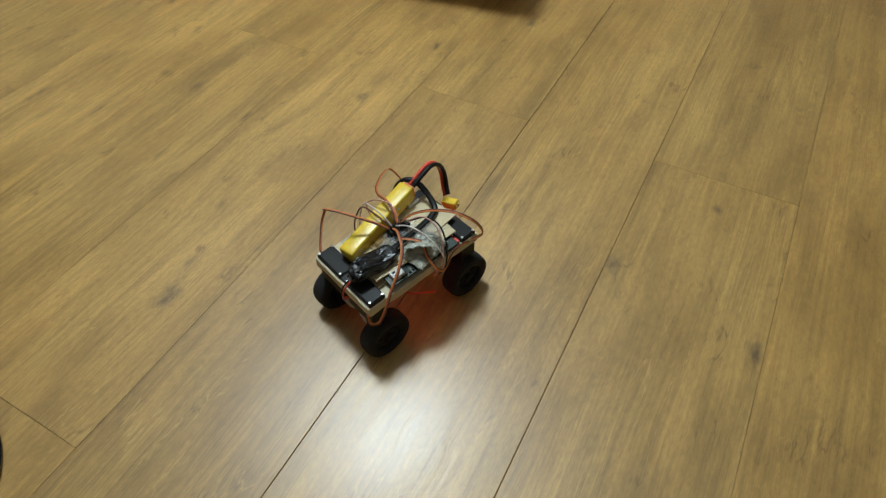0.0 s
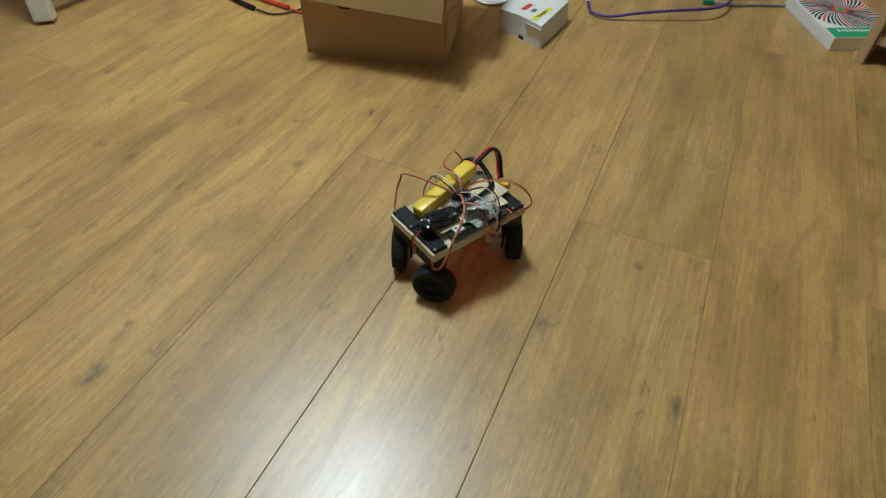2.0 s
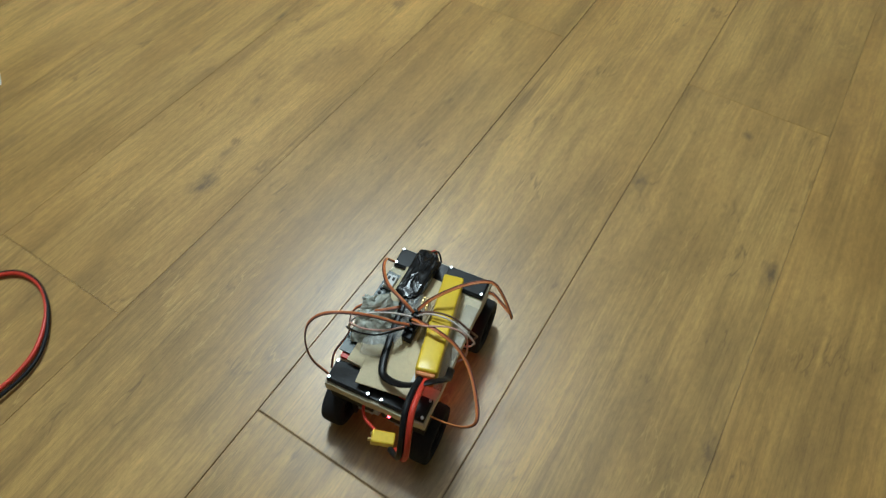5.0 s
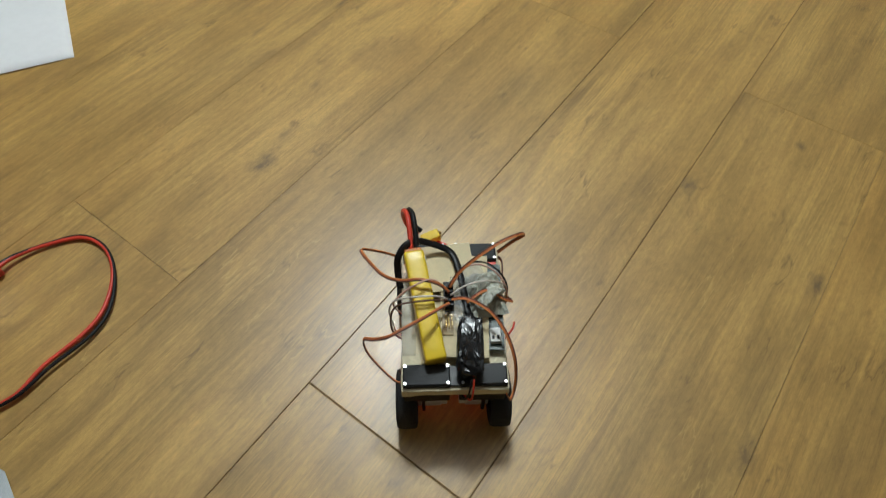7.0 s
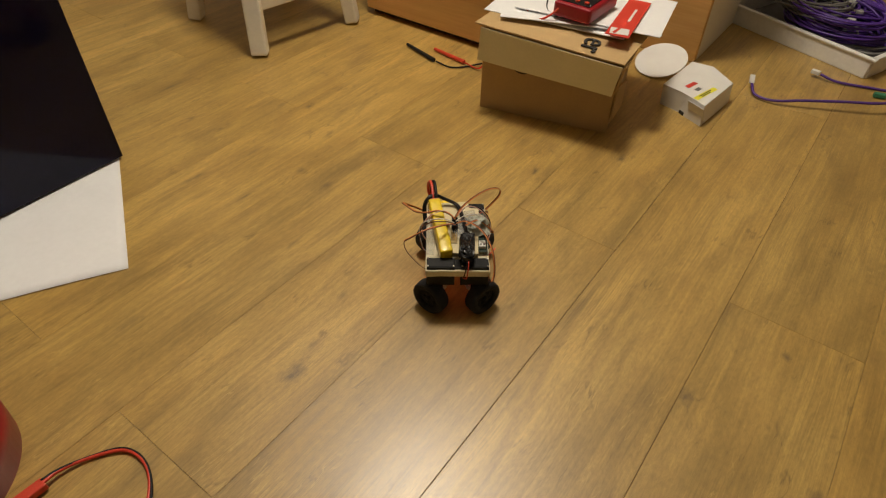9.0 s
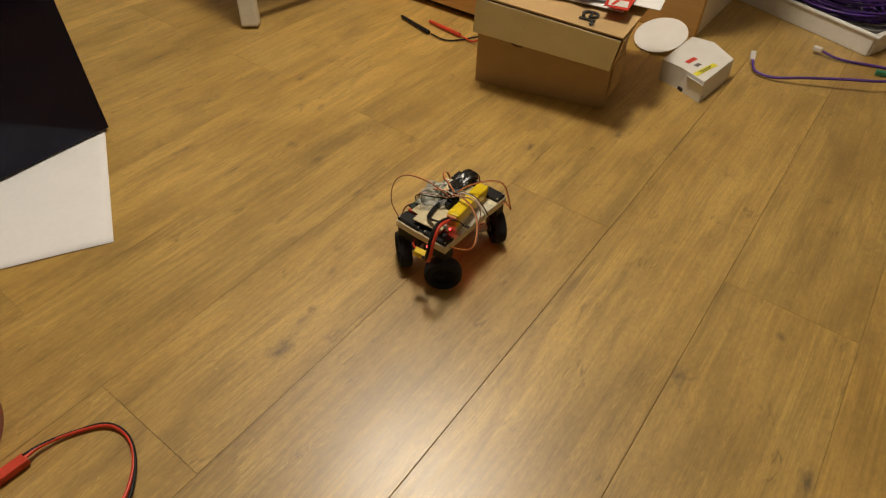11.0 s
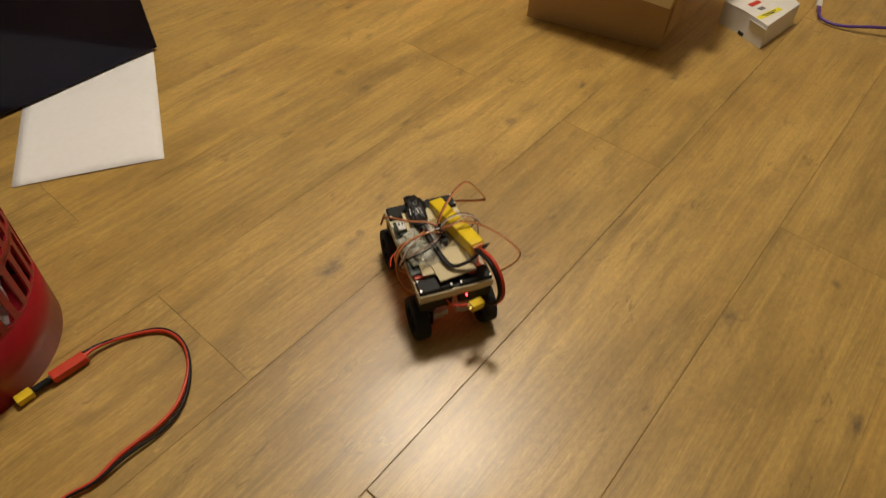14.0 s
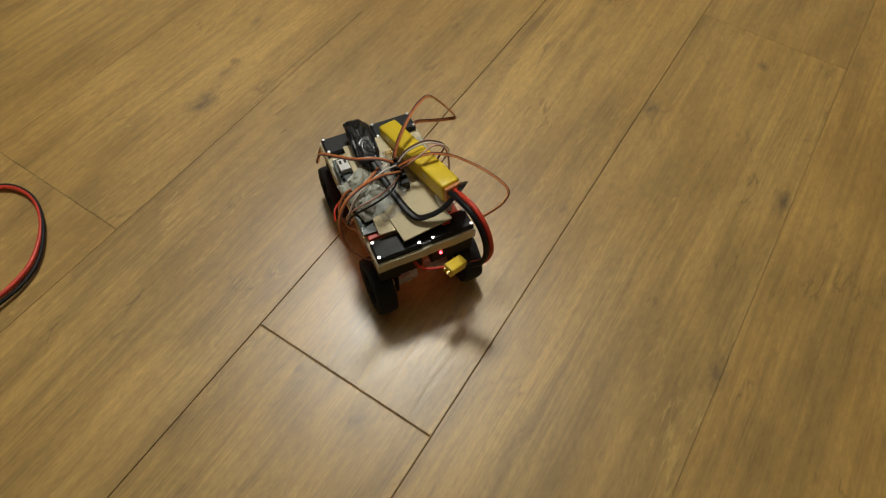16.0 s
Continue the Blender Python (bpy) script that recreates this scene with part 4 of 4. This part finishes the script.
def patch_cables():
    c = thing("network_cable", "purple network cable lying on the floor", "cable")
    cord("sheath", [(-0.178, 1.392, 0.018), (-0.160, 1.366, 0.008), (-0.118, 1.362, 0.008), (-0.060, 1.386, 0.017), (0.015, 1.422, 0.024), (0.075, 1.455, 0.026), (0.108, 1.500, 0.022), (0.125, 1.58, 0.012)], 0.0032, M_PURPLE, c, n=8)
    part("plug", block(bmesh.new(), (0.011, 0.020, 0.008), (-0.184, 1.412, 0.020), 0.001, pose(0, 0, 0, 50, 0, 25)), M_LABEL, c, "clear modular plug")
    c = thing("network_cable", "purple network cable with pale plug by the tray", "cable")
    cord("sheath", [(-0.060, 1.560, 0.012), (-0.02, 1.557, 0.006), (0.05, 1.578, 0.004), (0.12, 1.60, 0.004), (0.20, 1.64, 0.004)], 0.0032, M_PURPLE, c, n=8)
    part("plug", block(bmesh.new(), (0.020, 0.012, 0.009), (-0.072, 1.563, 0.013), 0.001, turned(-10)), M_LABEL, c, "clear modular plug")
    c = thing("network_cable", "dark cable with green boot near the tray", "cable")
    cord("sheath", [(0.085, 1.548, 0.006), (0.13, 1.56, 0.005), (0.19, 1.59, 0.005), (0.26, 1.62, 0.005)], 0.0032, M_GREYC, c, n=8)
    part("plug", block(bmesh.new(), (0.024, 0.012, 0.010), (0.074, 1.545, 0.007), 0.001, turned(15)), M_GREEN, c, "green plug boot")


def book():
    """Paperback with rings radiating on its cover and a green band."""
    bk = thing("book", "thick paperback with red-black ray pattern and green band", "book", pose(0.338, 1.424, 0, 0, 0, 27))
    w, d, h = 0.150, 0.215, 0.030
    part("pages", block(bmesh.new(), (w - 0.003, d - 0.004, h - 0.003), (w / 2, d / 2, h / 2), 0.001), M_CARD_IN, bk, "cream page block")
    cover = part("cover", block(bmesh.new(), (w, d, 0.0014), (w / 2, d / 2, h - 0.0005), 0.0004), M_LABEL, bk, "white printed cover")
    part("back_cover", block(bmesh.new(), (w, d, 0.0012), (w / 2, d / 2, 0.0007), 0.0003), M_LABEL, bk)
    part("spine", block(bmesh.new(), (0.0014, d, h - 0.002), (0.0, d / 2, h / 2), 0.0004), M_LABEL, bk)
    part("title_band", block(bmesh.new(), (w - 0.001, 0.042, 0.0006), (w / 2, 0.022, h + 0.0005)), M_GREENINK, bk, "green title band")
    for k in range(12):
        part("title_bar", block(bmesh.new(), (0.0055, 0.009 - 0.002 * (k % 3 == 1), 0.0005), (0.022 + k * 0.0085, 0.029, h + 0.0011)), M_LABEL, cover)
    for k in range(5):
        part("title_bar", block(bmesh.new(), (0.0045, 0.007, 0.0005), (0.088 + k * 0.007, 0.011, h + 0.0011)), M_LABEL, cover)
    cx, cy = 0.078, 0.130
    for k in range(46):
        t0 = 2 * math.pi * k / 46
        bm = bmesh.new()
        lo, hi = [], []
        for i in range(9):
            r = 0.016 + i * 0.0088
            ang = t0 + 0.055 * i
            wd = 0.0006 + 0.00034 * i
            for lst, s in ((lo, -1), (hi, 1)):
                x = cx + r * math.cos(ang) - s * wd * math.sin(ang)
                y = cy + r * math.sin(ang) + s * wd * math.cos(ang)
                lst.append(bm.verts.new((min(max(x, 0.002), w - 0.002), min(max(y, 0.046), d - 0.002), h + 0.0007)))
        for i in range(8):
            bm.faces.new((lo[i], lo[i + 1], hi[i + 1], hi[i]))
        part("ray_print", bm, M_REDINK if k % 5 == 0 else M_PRINT, cover)
    part("ring_print", rod(bmesh.new(), 0.017, 0.0008, pose(cx, cy, h + 0.0008), 28), M_REDINK, cover)
    part("centre_print", rod(bmesh.new(), 0.011, 0.0010, pose(cx, cy, h + 0.0011), 24), M_GREENINK, cover)


def pine_unit():
    c = thing("pine_shelf", "pale pine shelf unit with open base", "shelf", pose(0.378, 1.378, 0, 0, 0, -20))
    part("side_panel", block(bmesh.new(), (0.018, 0.36, 0.75), (0.009, 0.20, 0.375), 0.002), M_PINE, c)
    part("side_panel", block(bmesh.new(), (0.018, 0.36, 0.75), (0.60, 0.20, 0.375), 0.002), M_PINE, c)
    for z in (0.05, 0.40, 0.74):
        part("shelf", block(bmesh.new(), (0.572, 0.34, 0.018), (0.3045, 0.20, z), 0.002), M_PINE, c)


def paper_on_floor():
    """An A4 sheet that lies half under the black cabinet's edge."""
    o = Vector((-0.803, 0.159))
    ang = math.degrees(math.atan2(-0.194, -0.101)) - 2.2
    bm = bmesh.new()
    bmesh.ops.create_grid(bm, x_segments=14, y_segments=18, size=0.5)
    for v in bm.verts:
        u, w = v.co.x + 0.5, v.co.y + 0.5
        v.co = Vector((u * 0.2187, -w * 0.338, 0.0012 + 0.0012 * math.sin(u * 5) * w * 0.5 + 0.0012 * (u * (1 - u)) * 4 * (1 - w)))
    bmesh.ops.solidify(bm, geom=bm.faces[:], thickness=0.0003)
    ob = part("paper_sheet", bm, M_PAPER, None, "", True)
    ob.matrix_basis = pose(o.x, o.y, 0.0, 0, 0, ang)
    tagged(ob, "blank white paper sheet on the floor", "paper")


def black_cabinet():
    c = thing("speaker_cabinet", "tall glossy black cabinet standing on the floor", "cabinet", pose(-1.088, 0.0, 0))
    x = -0.21
    part("body", block(bmesh.new(), (0.42, 0.345, 0.62), (x, 0.160, 0.316), 0.002), M_GLOSS, c)
    part("foot_plate", block(bmesh.new(), (0.26, 0.20, 0.006), (x - 0.06, 0.160, 0.003)), M_PRINT, c)


def waste_basket():
    """Tapered red basket: closed foot band, slotted wall in two tiers, rolled rim."""
    b = thing("waste_basket", "red plastic slotted waste basket full of crumpled paper", "basket", pose(-0.683, -0.210, 0))
    rad = lambda z: 0.123 + 0.060 * z

    def band(bm, z0, z1, n=64, t=0.0022):
        rows = [[(rad(z) + o, z) for z in (z0, z1)] for o in (0, -t)]
        vs = [[[bm.verts.new((r * math.cos(2 * math.pi * k / n), r * math.sin(2 * math.pi * k / n), z)) for k in range(n)] for r, z in row] for row in rows]
        for k in range(n):
            j = (k + 1) % n
            bm.faces.new((vs[0][0][k], vs[0][0][j], vs[0][1][j], vs[0][1][k]))
            bm.faces.new((vs[1][0][j], vs[1][0][k], vs[1][1][k], vs[1][1][j]))
            bm.faces.new((vs[0][1][k], vs[0][1][j], vs[1][1][j], vs[1][1][k]))
            bm.faces.new((vs[0][0][j], vs[0][0][k], vs[1][0][k], vs[1][0][j]))
        return bm

    part("foot_band", band(bmesh.new(), 0.0, 0.092), M_BASKET, b, "closed red lower wall", True)
    part("bottom", rod(bmesh.new(), 0.119, 0.004, pose(0, 0, 0.004), 64), M_BASKET, b)
    for z0, z1 in ((0.150, 0.160), (0.214, 0.224)):
        part("middle_band", band(bmesh.new(), z0, z1), M_BASKET, b, "", True)
    part("upper_band", band(bmesh.new(), 0.276, 0.300), M_BASKET, b, "", True)
    bm = bmesh.new()
    n = 64
    pts = [(rad(0.302) * math.cos(2 * math.pi * k / n), rad(0.302) * math.sin(2 * math.pi * k / n), 0.302) for k in range(n + 1)]
    part("rim", tube(bm, pts, 0.0052, 8, 1), M_BASKET, b, "rolled red rim", True)
    for z0, z1 in ((0.090, 0.152), (0.158, 0.216), (0.222, 0.278)):
        for k in range(40):
            a = 2 * math.pi * k / 40
            lean = math.atan2(0.060, 1.0)
            pitch, half = math.pi * rad((z0 + z1) / 2) / 40 * 0.995, (z1 - z0) / 2
            open_half = pitch * 0.60
            side = []
            for i in range(7):
                q = i / 6 * math.pi / 2
                side.append((pitch - open_half * math.sin(q), -half + open_half * (1 - math.cos(q)) + 0.002))
            side = [(pitch, -half)] + side + [(u, -v) for u, v in reversed(side)] + [(pitch, half)]
            bm = bmesh.new()
            rows = [[bm.verts.new((x, s * u, v)) for x, s in ((0.0012, -1), (0.0012, 1), (-0.0012, 1), (-0.0012, -1))] for u, v in side]
            for p, q in zip(rows, rows[1:]):
                for i in range(4):
                    bm.faces.new((p[i], p[(i + 1) % 4], q[(i + 1) % 4], q[i]))
            ob = part("slat", bm, M_BASKET, b)
            zc = (z0 + z1) / 2
            r = rad(zc) - 0.0012
            ob.matrix_basis = pose(r * math.cos(a), r * math.sin(a), zc, 0, math.degrees(lean), math.degrees(a))
    rnd = random.Random(11)
    for k in range(26):
        a, r, z = rnd.uniform(0, 6.28), rnd.uniform(0.02, 0.080), 0.05 + 0.25 * (k / 26)
        bm = bmesh.new()
        bmesh.ops.create_icosphere(bm, subdivisions=3, radius=rnd.uniform(0.034, 0.044))
        for v in bm.verts:
            v.co *= 1 + 0.35 * noise.noise(v.co * 40 + Vector((k, 0, 0))) + 0.2 * noise.noise(v.co * 95)
        ob = part("crumpled_paper", bm, M_FOIL if k % 2 else M_PAPER)
        ob.location = (-0.683 + r * math.cos(a), -0.210 + r * math.sin(a), z)
        tagged(ob, "crumpled silver wrapper in the waste basket" if k % 2 else "crumpled white paper in the waste basket", "waste", "waste in the basket")


def charge_lead():
    """Red-black charging lead with yellow plug, red adapter and clips."""
    c = thing("charging_lead", "red and black twin charging lead with yellow plug", "cable")
    run = [(-0.553, -0.112, 0.012), (-0.556, -0.090, 0.008), (-0.545, -0.058, 0.0045), (-0.520, -0.026, 0.0045), (-0.485, -0.020, 0.0045), (-0.450, -0.036, 0.0045), (-0.422, -0.068, 0.0045), (-0.413, -0.100, 0.0045), (-0.413, -0.146, 0.006), (-0.408, -0.178, 0.006), (-0.414, -0.205, 0.006), (-0.416, -0.235, 0.008)]
    cord("wire", run, 0.0024, M_RED, c, "red silicone wire", shift=0.0018, n=8)
    run2 = [(x + 0.004 * math.sin(i * 1.1), y + 0.003 * math.cos(i * 0.9), z + 0.0006) for i, (x, y, z) in enumerate(run)]
    cord("wire", run2, 0.0020, M_BLACK, c, "black silicone wire", shift=-0.0022, n=8)
    part("adapter", block(bmesh.new(), (0.014, 0.042, 0.011), (-0.553, -0.128, 0.0085), 0.002, turned(-2)), M_RED, c, "red adapter plug")
    cord("wire", [(-0.553, -0.148, 0.009), (-0.554, -0.158, 0.008), (-0.5545, -0.170, 0.008)], 0.0042, M_BLACK, c)
    part("plug", block(bmesh.new(), (0.012, 0.018, 0.009), (-0.555, -0.180, 0.0075), 0.0012), M_YPLUG, c, "yellow two-pole plug")
    for m, dx in ((M_RED, -0.010), (M_BLACK, 0.006)):
        rod_m = pose(-0.412 + dx, -0.258, 0.010, 88, 0, 6 + dx * 900)
        part("clip", rod(bmesh.new(), 0.0062, 0.046, rod_m, 12, 0.0042, 0.001), m, c, "insulated clip sleeve")


def charger():
    m = pose(-0.306, -0.293, 0, 0, 0, -16)
    c = thing("battery_charger", "small silver battery charger with dark display panel", "charger", m)
    w, d, h = 0.135, 0.095, 0.032
    part("case", block(bmesh.new(), (w, d, h - 0.002), (0, 0, h / 2 + 0.001), 0.002), M_ALU, c, "ribbed aluminium case")
    for k in range(9):
        for s in (-1, 1):
            part("rib", block(bmesh.new(), (w - 0.004, 0.002, 0.0016), (0, s * (d / 2 + 0.0006), 0.004 + k * 0.003), 0.0005), M_ALU, c)
    face = part("face_plate", block(bmesh.new(), (w - 0.022, d - 0.018, 0.0016), (0, 0, h + 0.0006), 0.0005), M_BLACK, c, "dark printed face plate")
    part("display", block(bmesh.new(), (0.056, 0.022, 0.0010), (-0.022, 0.018, h + 0.0018), 0.0003), M_SCREEN, face)
    for k in range(4):
        part("button", block(bmesh.new(), (0.014, 0.007, 0.0022), (-0.040 + k * 0.021, -0.016, h + 0.0020), 0.0008), M_GREEN if k == 1 else M_LABEL, face)


def ceiling_lamp():
    x, y, z = LAMP_AT
    c = thing("ceiling_lamp", "round ceiling lamp with warm opal glass", "lamp", pose(x, y, 0))
    part("plate", rod(bmesh.new(), 0.17, 0.03, pose(0, 0, 2.481), 40, bevel=0.004), M_WHITEP, c)
    bm = rod(bmesh.new(), 0.15, 0.10, pose(0, 0, 2.414), 40, None, 0.03)
    part("shade", bm, M_SHADE, c, "glowing opal shade", True)


floor_ob = floor_and_shell()
ceiling_lamp()
black_cabinet()
cabinet()
side_unit()
pine_unit()
stool()
cardboard_box()
papers_on_box()
white_carton()
cable_tray()
patch_cables()
book()
paper_on_floor()
waste_basket()
charge_lead()
charger()
ROBOT, MOUNTS = build_robot()
planks(floor_ob)

# ---------------------------------------------------------------- motion of the robot
# seconds, x, y, heading
DRIVE = [
    (0.0, -0.1962, 0.3141, 160.9), (0.3, -0.1962, 0.3141, 160.9), (0.5, -0.1855, 0.3525, 160.9), (0.8, -0.1512, 0.4580, 161.0), (1.0, -0.1390, 0.5046, 161.6),
    (1.2, -0.1320, 0.5290, 160.0), (1.5, -0.1312, 0.5304, 156.4), (2.0, -0.1336, 0.5321, 151.7), (2.2, -0.1332, 0.535, 137.0), (2.4, -0.1330, 0.5370, 103.6),
    (2.5, -0.1340, 0.5400, 81.5), (2.6, -0.1330, 0.5440, 60.2), (2.8, -0.1225, 0.5430, 17.8), (3.0, -0.1135, 0.5455, 6.6), (3.2, -0.1135, 0.5450, 7.2),
    (3.5, -0.1145, 0.5419, 7.8), (4.0, -0.1011, 0.4148, 8.7), (4.5, -0.0870, 0.255, 8.6), (5.0, -0.0880, 0.115, 8.0), (5.2, -0.089, 0.103, 5.0), (5.5, -0.0900, 0.102, -28.0), (5.8, -0.0910, 0.102, -85.0),
    (6.1, -0.0920, 0.102, -132.0), (6.3, -0.0930, 0.1030, -142.4), (6.8, -0.0985, 0.1106, -141.9), (7.2, -0.1010, 0.1140, -141.8), (7.5, -0.1235, 0.1442, -141.8), (8.0, -0.2237, 0.2733, -142.2),
    (8.5, -0.3375, 0.4255, -142.9), (8.6, -0.3525, 0.4455, -143.0), (8.8, -0.3670, 0.4620, -143.0), (9.0, -0.3720, 0.4660, -143.0), (9.2, -0.3700, 0.4640, -142.0), (9.6, -0.3700, 0.466, -139.0),
    (10.0, -0.3705, 0.469, -105.0), (10.4, -0.3710, 0.472, -45.0), (10.8, -0.3720, 0.475, -8.0), (11.1, -0.3730, 0.4765, -1.8), (11.3, -0.3731, 0.4760, -1.5), (11.5, -0.3737, 0.455, -1.4),
    (12.0, -0.3756, 0.3477, -1.4), (12.3, -0.3775, 0.2950, -2.0), (12.5, -0.3784, 0.2914, -2.8), (12.7, -0.3790, 0.2940, 6.0), (12.9, -0.3800, 0.2970, 34.0), (13.0, -0.3830, 0.2945, 51.0),
    (13.2, -0.3820, 0.2920, 59.5), (13.5, -0.3805, 0.2907, 60.1), (13.7, -0.362, 0.280, 59.8), (14.0, -0.3139, 0.2518, 59.5), (14.5, -0.1700, 0.1640, 58.2), (14.8, -0.1430, 0.1500, 58.0),
    (15.2, -0.1430, 0.1490, 57.4), (15.5, -0.1405, 0.1495, 57.9), (16.0, -0.1411, 0.1526, 57.6)]
# seconds, how far the wheels are turned towards the spin position (0 straight, 1 crossed)
STEER = [(0.0, 0), (1.1, 0), (1.4, 1), (3.05, 1), (3.25, 0), (5.0, 0), (5.2, 1), (6.40, 0.9), (6.5, 0.55), (6.6, 0.15), (6.7, 0), (8.65, 0), (8.95, 1), (11.3, 1), (11.55, 0), (12.3, 0), (12.45, 1), (13.1, 1), (13.35, 0), (14.75, 0), (15.0, 1), (15.35, 0.95), (15.5, 0.7), (15.75, 0.0), (16.0, 0.0)]
CROSSED = 52


def motions():
    walk(ROBOT, [(t, pose(x, y, 0, 0, 0, a)) for t, x, y, a in DRIVE])
    ts, xs, ys, hs = (np.array(c) for c in zip(*DRIVE))
    for mount, wheel, sx, sy in MOUNTS:
        walk(mount, [(t, pose(sx * ARM_X, sy * ARM_Y, 0, 0, 0, sx * sy * CROSSED * k)) for t, k in STEER])
        rows, roll, last = [], 0.0, None
        for i in range(161):
            t = i / 10
            x, y, a = (float(np.interp(t, ts, c)) for c in (xs, ys, hs))
            if last is not None:
                h = radians(a)
                ahead = -(x - last[0]) * math.sin(h) + (y - last[1]) * math.cos(h)
                roll -= math.degrees((ahead + sx * radians(a - last[2]) * 0.075) / WHEEL_R)
            last = (x, y, a)
            rows.append((t, pose(sx * 0.0110, 0, WHEEL_R, roll)))
        walk(wheel, rows)


motions()
